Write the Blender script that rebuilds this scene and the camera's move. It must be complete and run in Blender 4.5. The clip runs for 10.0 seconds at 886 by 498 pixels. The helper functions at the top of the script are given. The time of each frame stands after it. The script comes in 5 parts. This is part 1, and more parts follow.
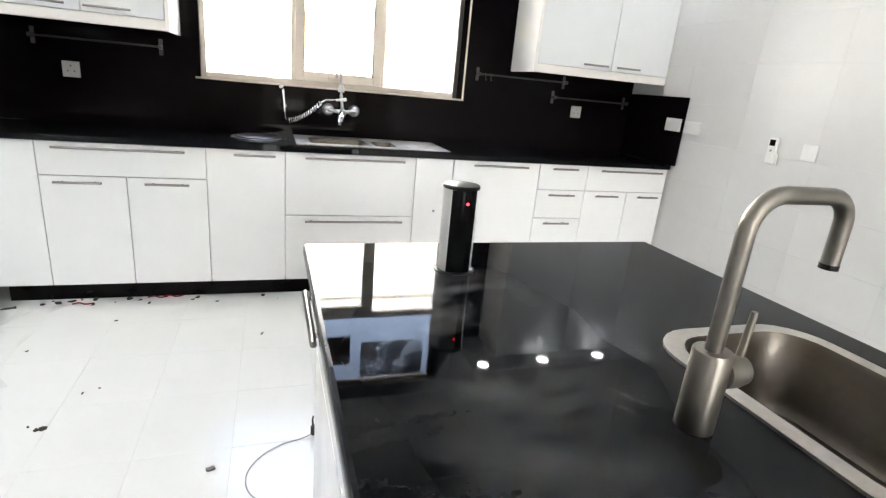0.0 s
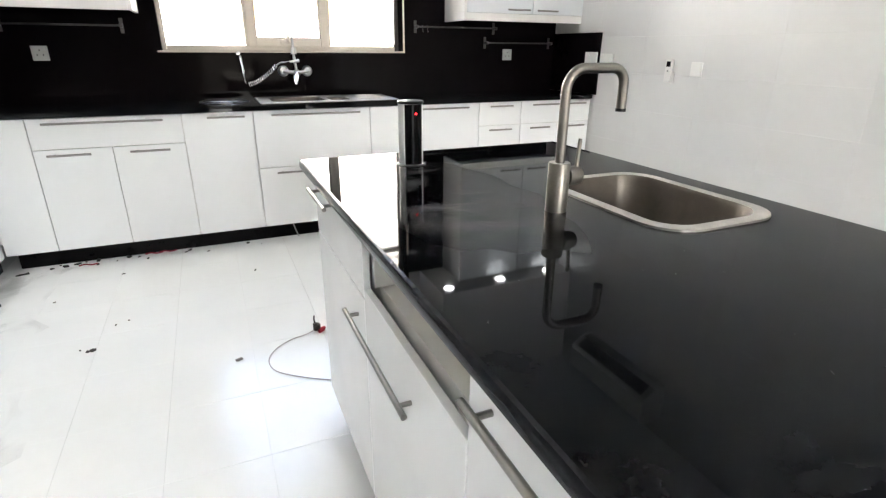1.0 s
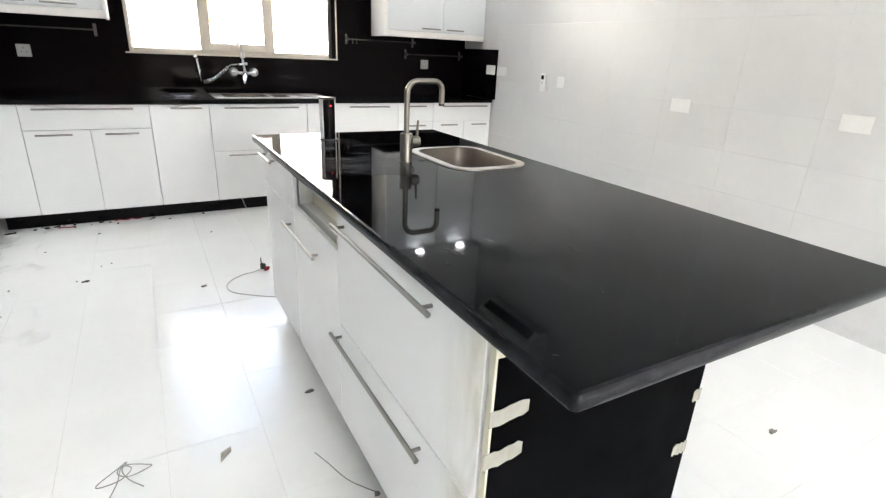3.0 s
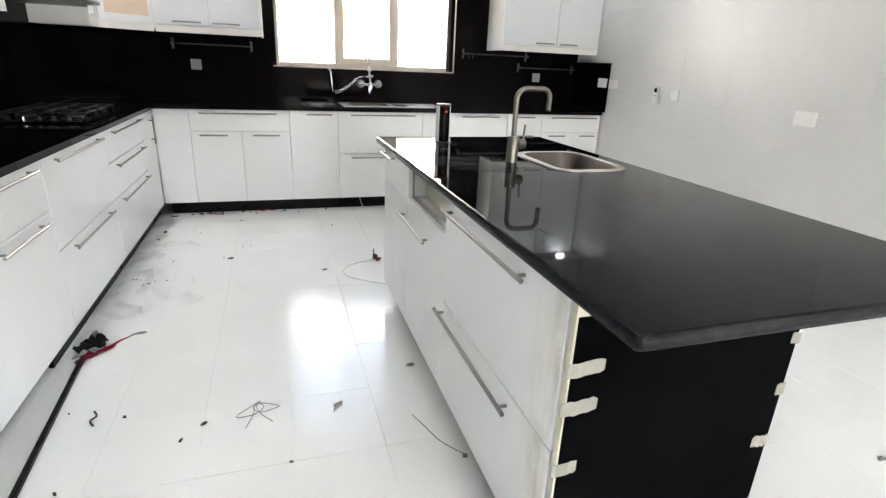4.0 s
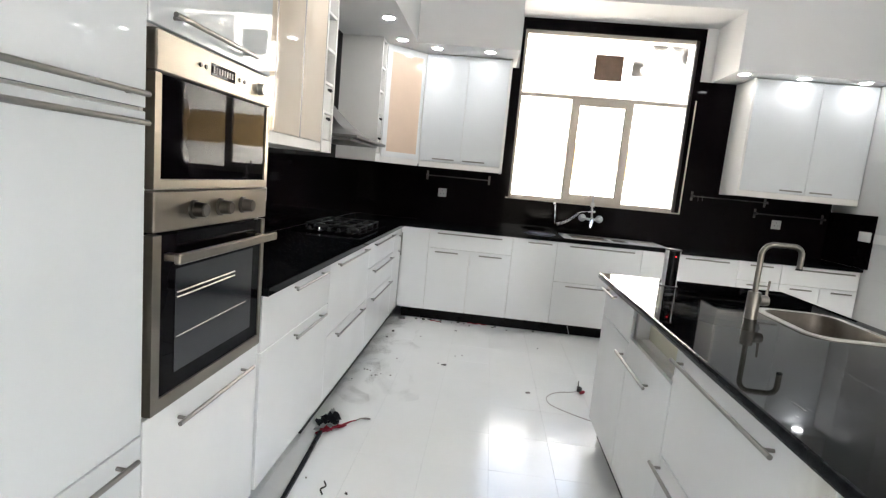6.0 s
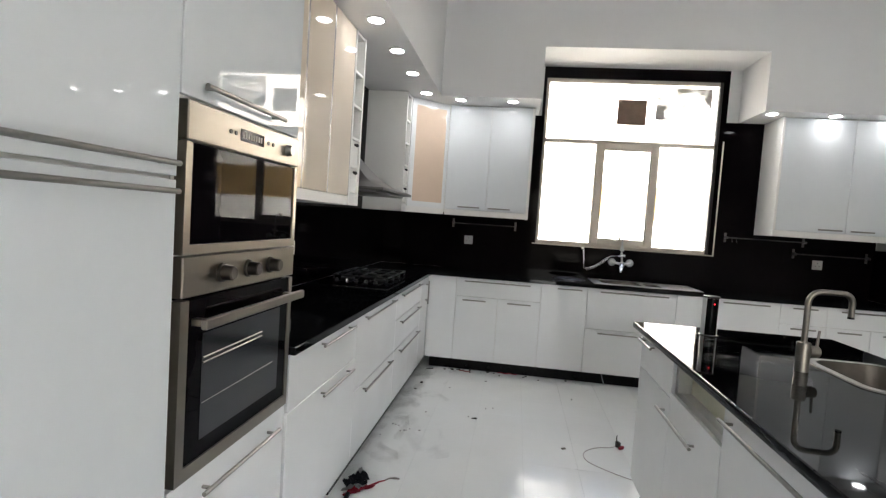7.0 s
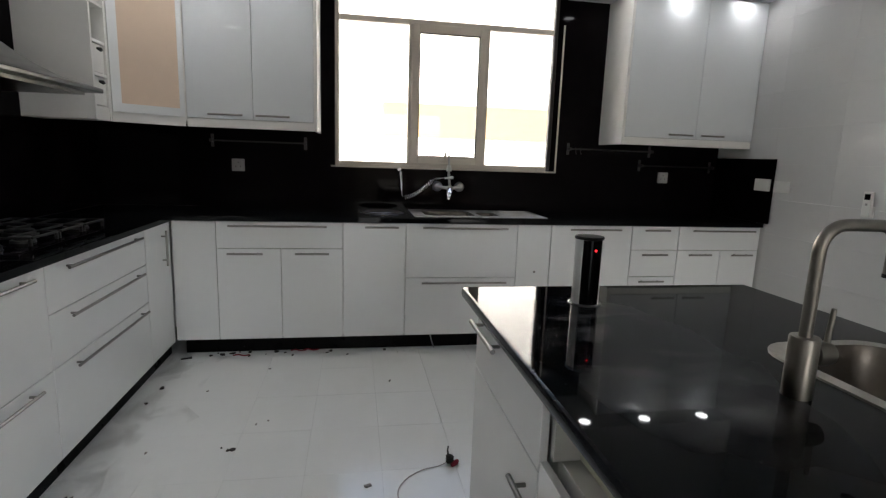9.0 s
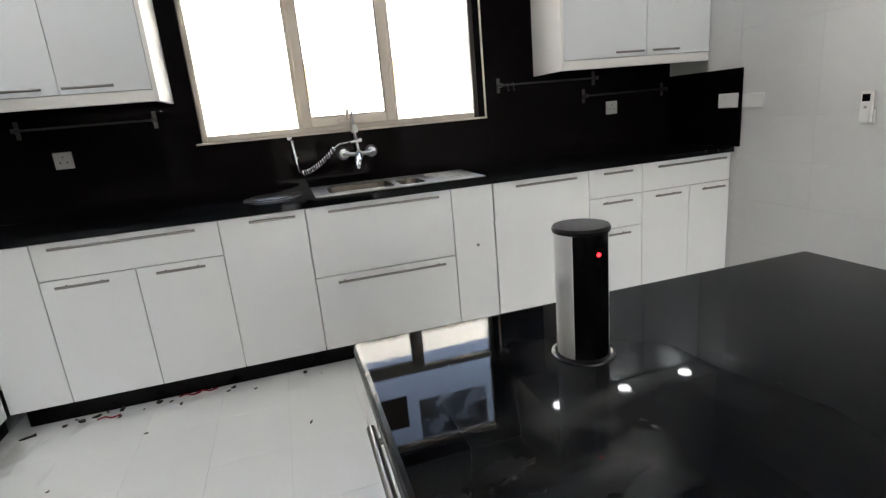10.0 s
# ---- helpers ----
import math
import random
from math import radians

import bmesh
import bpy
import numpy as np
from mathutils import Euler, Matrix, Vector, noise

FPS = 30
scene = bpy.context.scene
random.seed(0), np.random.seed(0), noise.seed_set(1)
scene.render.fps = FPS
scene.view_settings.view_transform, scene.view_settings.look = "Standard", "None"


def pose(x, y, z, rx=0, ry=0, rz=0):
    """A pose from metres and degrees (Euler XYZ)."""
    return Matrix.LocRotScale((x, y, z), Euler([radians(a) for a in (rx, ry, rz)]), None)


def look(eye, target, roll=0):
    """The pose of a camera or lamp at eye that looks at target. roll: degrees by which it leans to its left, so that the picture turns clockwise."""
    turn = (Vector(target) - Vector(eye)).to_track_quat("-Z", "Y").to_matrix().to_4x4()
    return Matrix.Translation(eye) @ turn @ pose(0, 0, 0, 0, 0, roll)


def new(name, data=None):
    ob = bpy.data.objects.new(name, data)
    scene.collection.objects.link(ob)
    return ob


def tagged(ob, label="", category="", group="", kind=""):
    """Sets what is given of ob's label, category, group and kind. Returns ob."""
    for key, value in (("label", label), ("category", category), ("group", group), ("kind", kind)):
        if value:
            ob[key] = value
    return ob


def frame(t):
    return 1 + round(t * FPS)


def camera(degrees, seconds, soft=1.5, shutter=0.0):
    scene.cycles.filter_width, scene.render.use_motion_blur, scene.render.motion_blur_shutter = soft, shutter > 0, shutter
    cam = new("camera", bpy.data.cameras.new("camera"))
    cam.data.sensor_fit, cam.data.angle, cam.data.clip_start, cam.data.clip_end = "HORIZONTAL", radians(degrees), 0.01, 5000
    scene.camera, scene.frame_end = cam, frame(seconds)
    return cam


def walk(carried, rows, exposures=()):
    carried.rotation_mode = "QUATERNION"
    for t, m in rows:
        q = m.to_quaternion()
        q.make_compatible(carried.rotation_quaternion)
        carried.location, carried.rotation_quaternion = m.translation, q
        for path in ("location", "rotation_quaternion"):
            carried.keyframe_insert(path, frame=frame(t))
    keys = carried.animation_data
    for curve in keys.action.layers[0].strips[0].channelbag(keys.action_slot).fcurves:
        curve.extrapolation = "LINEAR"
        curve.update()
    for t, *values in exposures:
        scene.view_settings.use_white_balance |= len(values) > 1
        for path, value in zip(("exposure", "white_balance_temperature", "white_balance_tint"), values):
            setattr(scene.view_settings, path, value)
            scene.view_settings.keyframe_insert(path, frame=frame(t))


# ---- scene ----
cam = camera(81.0, 10.0, soft=1.3)
PATH = [
    (0, (1.365, -3.042, 1.293), (1.989, -1.238, 0.695), 5.36),
    (0.5, (1.238, -3.300, 1.256), (1.922, -1.541, 0.594), 3.46),
    (1, (1.189, -3.541, 1.246), (1.941, -1.835, 0.522), 0.46),
    (1.5, (1.195, -3.803, 1.249), (1.886, -2.074, 0.520), 1.45),
    (2, (1.163, -4.007, 1.280), (1.975, -2.315, 0.590), 2.18),
    (2.2, (1.120, -4.126, 1.322), (2.004, -2.470, 0.633), 1.47),
    (3.3, (0.981, -4.545, 1.299), (1.918, -2.928, 0.588), 2.82),
    (3.5, (1.005, -4.578, 1.276), (1.806, -2.894, 0.555), 1.99),
    (4, (0.911, -4.664, 1.291), (1.499, -2.875, 0.619), 2.58),
    (4.5, (0.755, -4.789, 1.324), (1.134, -2.933, 0.680), 3.48),
    (5, (0.690, -4.904, 1.339), (0.803, -3.001, 0.734), 2.99),
    (5.5, (0.723, -4.887, 1.350), (0.744, -2.949, 0.857), 4.66),
    (6, (0.779, -4.774, 1.353), (0.620, -2.799, 1.079), 5.37),
    (6.2, (0.788, -4.770, 1.363), (0.550, -2.799, 1.128), 4.67),
    (7.3, (0.763, -4.689, 1.389), (0.490, -2.710, 1.290), 3.79),
    (7.5, (0.784, -4.608, 1.390), (0.575, -2.624, 1.256), 3.68),
    (8, (0.874, -4.259, 1.349), (0.954, -2.266, 1.204), 2.95),
    (8.5, (0.967, -3.774, 1.314), (1.243, -1.806, 1.091), 1.90),
    (9, (1.104, -3.352, 1.299), (1.440, -1.411, 0.950), 1.98),
    (9.5, (1.188, -2.945, 1.288), (1.685, -1.069, 0.804), -1.46),
    (10, (1.373, -2.626, 1.263), (1.905, -0.766, 0.756), -5.23),
]
EXPOSURES = [(t, e, 6230.0, 10.0) for t, e in ((0.0, 4.72), (0.5, 4.62), (2.0, 4.61), (3.5, 4.48), (4.0, 4.33), (4.5, 4.34), (5.0, 4.18), (5.5, 4.18), (6.2, 3.95), (7.3, 3.35), (7.5, 3.18), (8.5, 2.9), (9.0, 2.95), (9.5, 3.35), (10.0, 3.85))]
walk(cam, [(t, look(eye, target, roll)) for t, eye, target, roll in PATH], EXPOSURES)

# ---- world and light ----
world = bpy.data.worlds.new("sky")
scene.world = world
world.use_nodes = True
wn = world.node_tree
sky = wn.nodes.new("ShaderNodeTexSky")
sky.sky_type, sky.sun_disc = "NISHITA", False
sky.dust_density, sky.air_density = 5.0, 1.0
sky.sun_elevation, sky.sun_rotation = radians(52), radians(200)
wn.nodes["Background"].inputs["Strength"].default_value = 0.15
haze = wn.nodes.new("ShaderNodeHueSaturation")
haze.inputs["Saturation"].default_value = 0.7
wn.links.new(sky.outputs[0], haze.inputs["Color"])
wn.links.new(haze.outputs[0], wn.nodes["Background"].inputs["Color"])
sun = new("sun", bpy.data.lights.new("sun", "SUN"))
sun.data.energy, sun.data.angle, sun.data.color = 5.0, radians(0.5), (1.0, 0.95, 0.88)
sun.matrix_world = look((0, 0, 0), (0.35, 0.8, -1.1))

# key sizes of the room
WALL_N, WALL_W, WALL_E, WALL_S = 0.58, -0.62, 4.06, -8.5
CEIL, SOFFIT = 3.40, 2.48
WIN = (0.93, 2.66, 1.215, 2.945)
CTR = 0.90

# ---- materials ----
MATS = {}


def mat(name, colour, rough=0.5, metal=0.0, vary=0.0, scale=8.0, bump=0.0, bump_scale=60.0, coat=0.0, rough_vary=0.0, second=None, piece=0.0, stretch=None, spec=0.5):
    """A surface with colour and gloss that vary at two scales, and fine relief."""
    if name in MATS:
        return MATS[name]
    m = bpy.data.materials.new(name)
    m.use_nodes = True
    nt = m.node_tree
    b = nt.nodes["Principled BSDF"]
    b.inputs["Base Color"].default_value = (*colour, 1)
    b.inputs["Roughness"].default_value = rough
    b.inputs["Metallic"].default_value = metal
    b.inputs["Coat Weight"].default_value = coat
    b.inputs["Coat Roughness"].default_value = 0.04
    tc = nt.nodes.new("ShaderNodeNewGeometry")
    src = tc.outputs["Position"]
    if stretch:
        mp = nt.nodes.new("ShaderNodeMapping")
        mp.inputs["Scale"].default_value = stretch
        nt.links.new(src, mp.inputs["Vector"])
        src = mp.outputs[0]

    def noise_node(sc, detail=4.0):
        n = nt.nodes.new("ShaderNodeTexNoise")
        n.inputs["Scale"].default_value, n.inputs["Detail"].default_value = sc, detail
        nt.links.new(src, n.inputs["Vector"])
        return n.outputs["Fac"]

    if vary or second:
        big, small = noise_node(scale), noise_node(scale * 9)
        add = nt.nodes.new("ShaderNodeMath")
        add.operation = "MULTIPLY_ADD"
        nt.links.new(small, add.inputs[0])
        add.inputs[1].default_value = 0.35
        nt.links.new(big, add.inputs[2])
        ramp = nt.nodes.new("ShaderNodeValToRGB")
        ramp.color_ramp.elements[0].position, ramp.color_ramp.elements[1].position = 0.42, 0.95
        other = second or [c * (1 - vary) for c in colour]
        ramp.color_ramp.elements[0].color, ramp.color_ramp.elements[1].color = (*colour, 1), (*other, 1)
        nt.links.new(add.outputs[0], ramp.inputs[0])
        out = ramp.outputs[0]
        if piece:
            info = nt.nodes.new("ShaderNodeObjectInfo")
            hsv = nt.nodes.new("ShaderNodeHueSaturation")
            mr = nt.nodes.new("ShaderNodeMapRange")
            mr.inputs["To Min"].default_value, mr.inputs["To Max"].default_value = 1 - piece, 1 + piece * 0.3
            nt.links.new(info.outputs["Random"], mr.inputs["Value"])
            nt.links.new(mr.outputs[0], hsv.inputs["Value"])
            nt.links.new(out, hsv.inputs["Color"])
            out = hsv.outputs[0]
        nt.links.new(out, b.inputs["Base Color"])
    if rough_vary:
        mr = nt.nodes.new("ShaderNodeMapRange")
        mr.inputs["From Min"].default_value, mr.inputs["From Max"].default_value = 0.35, 0.7
        mr.inputs["To Min"].default_value, mr.inputs["To Max"].default_value = rough, rough + rough_vary
        nt.links.new(noise_node(scale * 1.7, 6.0), mr.inputs["Value"])
        nt.links.new(mr.outputs[0], b.inputs["Roughness"])
    if bump:
        bp = nt.nodes.new("ShaderNodeBump")
        bp.inputs["Strength"].default_value, bp.inputs["Distance"].default_value = bump, 0.002
        nt.links.new(noise_node(bump_scale, 3.0), bp.inputs["Height"])
        nt.links.new(bp.outputs[0], b.inputs["Normal"])
    b.inputs["Specular IOR Level"].default_value = spec
    MATS[name] = m
    return m


def glow(name, colour, strength):
    m = bpy.data.materials.new(name)
    m.use_nodes = True
    b = m.node_tree.nodes["Principled BSDF"]
    b.inputs["Base Color"].default_value = (*colour, 1)
    b.inputs["Emission Color"].default_value = (*colour, 1)
    b.inputs["Emission Strength"].default_value = strength
    return m


def glass(name, colour=(1, 1, 1), rough=0.0, ior=1.45):
    m = bpy.data.materials.new(name)
    m.use_nodes = True
    b = m.node_tree.nodes["Principled BSDF"]
    b.inputs["Base Color"].default_value = (*colour, 1)
    b.inputs["Transmission Weight"].default_value = 1.0
    b.inputs["Roughness"].default_value = rough
    b.inputs["IOR"].default_value = ior
    return m


WHITE = mat("white_gloss_front", (0.79, 0.80, 0.80), 0.17, vary=0.04, scale=1.6, bump=0.008, bump_scale=7, rough_vary=0.10)
# same white fronts, shinier, with dimmer and cooler light put into the colour
DIMGLOSS = mat("shaded_high_gloss_front", (0.69, 0.715, 0.73), 0.02, vary=0.04, scale=1.6, bump=0.02, bump_scale=4, rough_vary=0.02, spec=0.28)
CARCASS = mat("white_melamine", (0.78, 0.77, 0.74), 0.45, vary=0.05, scale=4, bump=0.03, bump_scale=200)
CREAM = mat("yellowed_melamine", (0.60, 0.58, 0.45), 0.4, vary=0.1, scale=5)
HOODSTEEL = mat("dark_brushed_steel", (0.24, 0.235, 0.23), 0.32, 1.0, vary=0.08, scale=3)
STEEL = mat("brushed_steel", (0.245, 0.218, 0.183), 0.29, 1.0, vary=0.12, scale=6, bump=0.05, bump_scale=300, rough_vary=0.1, stretch=(1, 0.08, 1))
NICKEL = mat("satin_nickel", (0.29, 0.28, 0.265), 0.30, 1.0, vary=0.1, scale=10, rough_vary=0.08)
TAPMETAL = mat("worn_satin_steel", (0.235, 0.218, 0.192), 0.34, 1.0, vary=0.15, scale=14, rough_vary=0.12, bump=0.02, bump_scale=400)
DULLCHROME = mat("dull_chrome", (0.62, 0.62, 0.63), 0.30, 1.0, vary=0.1, scale=20, rough_vary=0.1)
WORNSTEEL = mat("worn_sink_steel", (0.50, 0.48, 0.45), 0.38, 1.0, vary=0.3, scale=9, rough_vary=0.2, bump=0.03, bump_scale=250)
CHROME = mat("chrome", (0.75, 0.75, 0.76), 0.06, 1.0, rough_vary=0.05)
# bowl shade is put into this dark tone; the bin lid shares it
DIMSTEEL = mat("dim_sink_steel", (0.135, 0.118, 0.10), 0.28, 1.0, vary=0.3, scale=7, rough_vary=0.25, bump=0.03, bump_scale=250)
GRANITE = mat("black_granite", (0.002, 0.0022, 0.0025), 0.028, second=(0.005, 0.0053, 0.006), scale=14, spec=0.08)


def add_dust(m, amount):
    """Dry dust smears over a dark polished stone: paler and duller where they lie."""
    nt = m.node_tree
    b = nt.nodes["Principled BSDF"]
    geo = nt.nodes.new("ShaderNodeNewGeometry")
    mp = nt.nodes.new("ShaderNodeMapping")
    mp.inputs["Scale"].default_value, mp.inputs["Rotation"].default_value = (1.0, 2.6, 1.0), (0, 0, radians(35))
    nt.links.new(geo.outputs["Position"], mp.inputs["Vector"])
    n = nt.nodes.new("ShaderNodeTexNoise")
    n.inputs["Scale"].default_value, n.inputs["Detail"].default_value, n.inputs["Distortion"].default_value = 2.2, 9.0, 1.2
    nt.links.new(mp.outputs[0], n.inputs["Vector"])
    ramp = nt.nodes.new("ShaderNodeMapRange")
    ramp.inputs["From Min"].default_value, ramp.inputs["From Max"].default_value = 0.54, 0.80
    ramp.inputs["To Max"].default_value = amount
    nt.links.new(n.outputs["Fac"], ramp.inputs["Value"])
    mix = nt.nodes.new("ShaderNodeMix")
    mix.data_type = "RGBA"
    old = b.inputs["Base Color"].links[0].from_socket
    nt.links.new(ramp.outputs[0], mix.inputs["Factor"])
    nt.links.new(old, mix.inputs["A"])
    mix.inputs["B"].default_value = (0.17, 0.18, 0.185, 1)
    nt.links.new(mix.outputs["Result"], b.inputs["Base Color"])
    rr = nt.nodes.new("ShaderNodeMath")
    rr.operation = "MULTIPLY_ADD"
    nt.links.new(ramp.outputs[0], rr.inputs[0])
    rr.inputs[1].default_value, rr.inputs[2].default_value = 0.9, b.inputs["Roughness"].default_value
    nt.links.new(rr.outputs[0], b.inputs["Roughness"])


add_dust(GRANITE, 0.035)
GRANITE_EDGE = mat("black_granite_edge", (0.008, 0.008, 0.009), 0.16, second=(0.02, 0.02, 0.022), scale=30, spec=0.1)
SPLASH = mat("black_splash_stone", (0.003, 0.002, 0.0026), 0.05, second=(0.006, 0.0045, 0.005), scale=2.0, rough_vary=0.05, spec=0.04)
PLINTH = mat("black_plinth", (0.003, 0.0025, 0.0025), 0.25, vary=0.4, scale=6, rough_vary=0.2, spec=0.1)
PLASTER = mat("white_plaster", (0.80, 0.80, 0.80), 0.65, vary=0.03, scale=1.2, bump=0.04, bump_scale=120)
# tone of the unseen south wall, picked dark to absorb bounced light
TAUPE = mat("bounce_cutting_taupe", (0.30, 0.27, 0.235), 0.7, vary=0.05, scale=1.2, bump=0.04, bump_scale=120)
TILE = mat("white_floor_tile", (0.79, 0.80, 0.79), 0.135, second=(0.755, 0.765, 0.75), scale=3.2, rough_vary=0.12, piece=0.012, bump=0.02, bump_scale=14)
GROUT = mat("floor_grout", (0.78, 0.785, 0.77), 0.5, vary=0.12, scale=9)
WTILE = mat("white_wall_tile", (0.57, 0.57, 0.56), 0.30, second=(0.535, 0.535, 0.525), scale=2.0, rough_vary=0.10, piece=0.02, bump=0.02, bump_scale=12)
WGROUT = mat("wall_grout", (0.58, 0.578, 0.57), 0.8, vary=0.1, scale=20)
ALU = mat("beige_aluminium", (0.62, 0.56, 0.48), 0.4, 0.1, vary=0.06, scale=6)
ALU_DARK = mat("dark_window_gasket", (0.05, 0.04, 0.035), 0.5, vary=0.2, scale=9)
BLACKGLASS = mat("black_appliance_glass", (0.005, 0.004, 0.005), 0.03, vary=0.2, scale=3, spec=0.036)
BLACKGLASS.node_tree.nodes["Principled BSDF"].inputs["Specular Tint"].default_value = (0.56, 0.47, 0.50, 1)
BLACKPLASTIC = mat("black_plastic", (0.006, 0.006, 0.0065), 0.35, vary=0.2, scale=30, spec=0.25)
BLACKGLOSS = mat("black_gloss_plastic", (0.003, 0.003, 0.0032), 0.12, vary=0.2, scale=30, spec=0.08)
ALUSHELL = mat("brushed_aluminium", (0.80, 0.80, 0.80), 0.42, 0.75, vary=0.08, scale=12, stretch=(1, 1, 0.05))
RAILSTEEL = mat("tarnished_rail_steel", (0.11, 0.105, 0.10), 0.35, 1.0, vary=0.15, scale=12)
GREYPLATE = mat("grey_socket_plate", (0.42, 0.42, 0.41), 0.35, vary=0.06, scale=20)
IRON = mat("cast_iron", (0.018, 0.018, 0.018), 0.5, vary=0.3, scale=40, bump=0.2, bump_scale=200)
PLASTIC = mat("white_plastic", (0.70, 0.695, 0.67), 0.3, vary=0.04, scale=20)
FROST = mat("frosted_peach_glass", (0.72, 0.56, 0.43), 0.16, vary=0.08, scale=2, coat=0.5)
BLACKBOARD = mat("black_board", (0.0015, 0.0015, 0.0018), 0.6, vary=0.3, scale=5, rough_vary=0.2, bump=0.05, bump_scale=90, spec=0.02)
TAPE = mat("paper_tape", (0.32, 0.31, 0.26), 0.8, vary=0.15, scale=20, bump=0.2, bump_scale=150)
GLASS = glass("window_glass")
LAMP = glow("lamp_disc", (1.0, 0.98, 0.96), 5.0)
RED_LED = glow("red_light", (1.0, 0.015, 0.02), 0.45)

# ---- mesh tools ----


def base_of(ob):
    while ob.parent:
        ob = ob.parent
    return ob.location


def part(name, bm, material, parent=None, label="", smooth=False):
    """Links a bmesh, built in world places, as one mesh object under a thing or part."""
    if parent is not None:
        bmesh.ops.translate(bm, verts=bm.verts, vec=-base_of(parent))
    me = bpy.data.meshes.new(name)
    bm.to_mesh(me)
    bm.free()
    if smooth:
        me.shade_smooth()
        me.set_sharp_from_angle(angle=radians(38))
    for m in material if isinstance(material, (list, tuple)) else [material]:
        me.materials.append(m)
    ob = new(name, me)
    if parent is not None:
        ob.parent = parent
    if label:
        tagged(ob, label)
    return ob


def thing(name, at, label, category, group="", kind=""):
    ob = new(name)
    ob.empty_display_size = 0.05
    ob.location = Vector(at)
    return tagged(ob, label, category, group, kind)


def add_box(bm, a, b, bevel=0.0, seg=1, slot=0):
    lo, hi = [min(p, q) for p, q in zip(a, b)], [max(p, q) for p, q in zip(a, b)]
    got = bmesh.ops.create_cube(bm, size=1.0)["verts"]
    for v in got:
        v.co = Vector([lo[i] + (v.co[i] + 0.5) * (hi[i] - lo[i]) for i in range(3)])
    if slot:
        for f in {f for v in got for f in v.link_faces}:
            f.material_index = slot
    if bevel:
        bevel = min(bevel, 0.45 * min(h - l for h, l in zip(hi, lo)))
        bmesh.ops.bevel(bm, geom=list({e for v in got for e in v.link_edges}), offset=bevel, segments=seg, affect="EDGES", profile=0.5)
    return bm


def box(a, b, bevel=0.0, seg=1):
    return add_box(bmesh.new(), a, b, bevel, seg)


def add_tube(bm, pts, radii, sides=14, cap=True):
    """A round tube through pts; radii is one number or one for each point."""
    pts = [Vector(p) for p in pts]
    if not isinstance(radii, (list, tuple)):
        radii = [radii] * len(pts)
    rings, up = [], None
    for i, p in enumerate(pts):
        d = (pts[min(i + 1, len(pts) - 1)] - pts[max(i - 1, 0)]).normalized()
        if up is None:
            up = Vector((0, 0, 1)) if abs(d.z) < 0.9 else Vector((1, 0, 0))
        side = d.cross(up).normalized()
        up = side.cross(d).normalized()
        rings.append([bm.verts.new(p + radii[i] * (math.cos(k * math.tau / sides) * side + math.sin(k * math.tau / sides) * up)) for k in range(sides)])
    for a, b in zip(rings, rings[1:]):
        for k in range(sides):
            bm.faces.new((a[k], a[(k + 1) % sides], b[(k + 1) % sides], b[k]))
    if cap:
        bm.faces.new(rings[0][::-1]), bm.faces.new(rings[-1])
    return bm


def tube(pts, radii, sides=14):
    bm = add_tube(bmesh.new(), pts, radii, sides)
    bmesh.ops.recalc_face_normals(bm, faces=bm.faces)
    return bm


def turned(x, y, z, profile, sides=28):
    """A turned body about the upright through (x, y); profile: rows of (radius, height above z)."""
    bm = bmesh.new()
    rings = [[bm.verts.new((x + r * math.cos(k * math.tau / sides), y + r * math.sin(k * math.tau / sides), z + h)) for k in range(sides)] for r, h in profile]
    for a, b in zip(rings, rings[1:]):
        for k in range(sides):
            bm.faces.new((a[k], a[(k + 1) % sides], b[(k + 1) % sides], b[k]))
    bm.faces.new(rings[0][::-1]), bm.faces.new(rings[-1])
    bmesh.ops.recalc_face_normals(bm, faces=bm.faces)
    return bm


def bar_handle(parent, p, q, out):
    """A steel bar from p to q on two short posts; out points away from the front."""
    p, q, out = Vector(p), Vector(q), Vector(out)
    d = (q - p).normalized()
    bm = add_tube(bmesh.new(), [p + out * 0.027, q + out * 0.027], 0.0065, 10)
    for end in (p + d * 0.035, q - d * 0.035):
        add_tube(bm, [end - out * 0.001, end + out * 0.027], 0.005, 8)
    bmesh.ops.recalc_face_normals(bm, faces=bm.faces)
    return part("handle", bm, NICKEL, parent, "brushed steel bar handle", smooth=True)


def structure(name, bm, material, label, smooth=False):
    return tagged(part(name, bm, material, None, label, smooth), category=name.split("_")[0], kind="structure")


# ---- room ----
T = 0.2
bm = bmesh.new()
x0, x1, z0, z1 = WIN
add_box(bm, (WALL_W - T, WALL_N, -0.1), (x0, WALL_N + T, CEIL))
add_box(bm, (x1, WALL_N, -0.1), (WALL_E + T, WALL_N + T, CEIL))
add_box(bm, (x0, WALL_N, -0.1), (x1, WALL_N + T, z0))
add_box(bm, (x0, WALL_N, z1), (x1, WALL_N + T, CEIL))
structure("wall_north", bm, PLASTER, "white plastered outer wall with the window opening")
structure("wall_west", box((WALL_W - T, WALL_S - T, -0.1), (WALL_W, WALL_N, CEIL)), PLASTER, "white plastered wall behind the tall cabinets")
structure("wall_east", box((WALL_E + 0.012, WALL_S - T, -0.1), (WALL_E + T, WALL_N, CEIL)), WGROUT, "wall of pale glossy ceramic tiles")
bm = bmesh.new()
# unseen closing wall, kept dark to cut bounce; opening added for a fill lamp
FILL_OPENING = (1.2, 3.2, 2.3)
add_box(bm, (WALL_W, WALL_S - T, -0.1), (FILL_OPENING[0], WALL_S, CEIL))
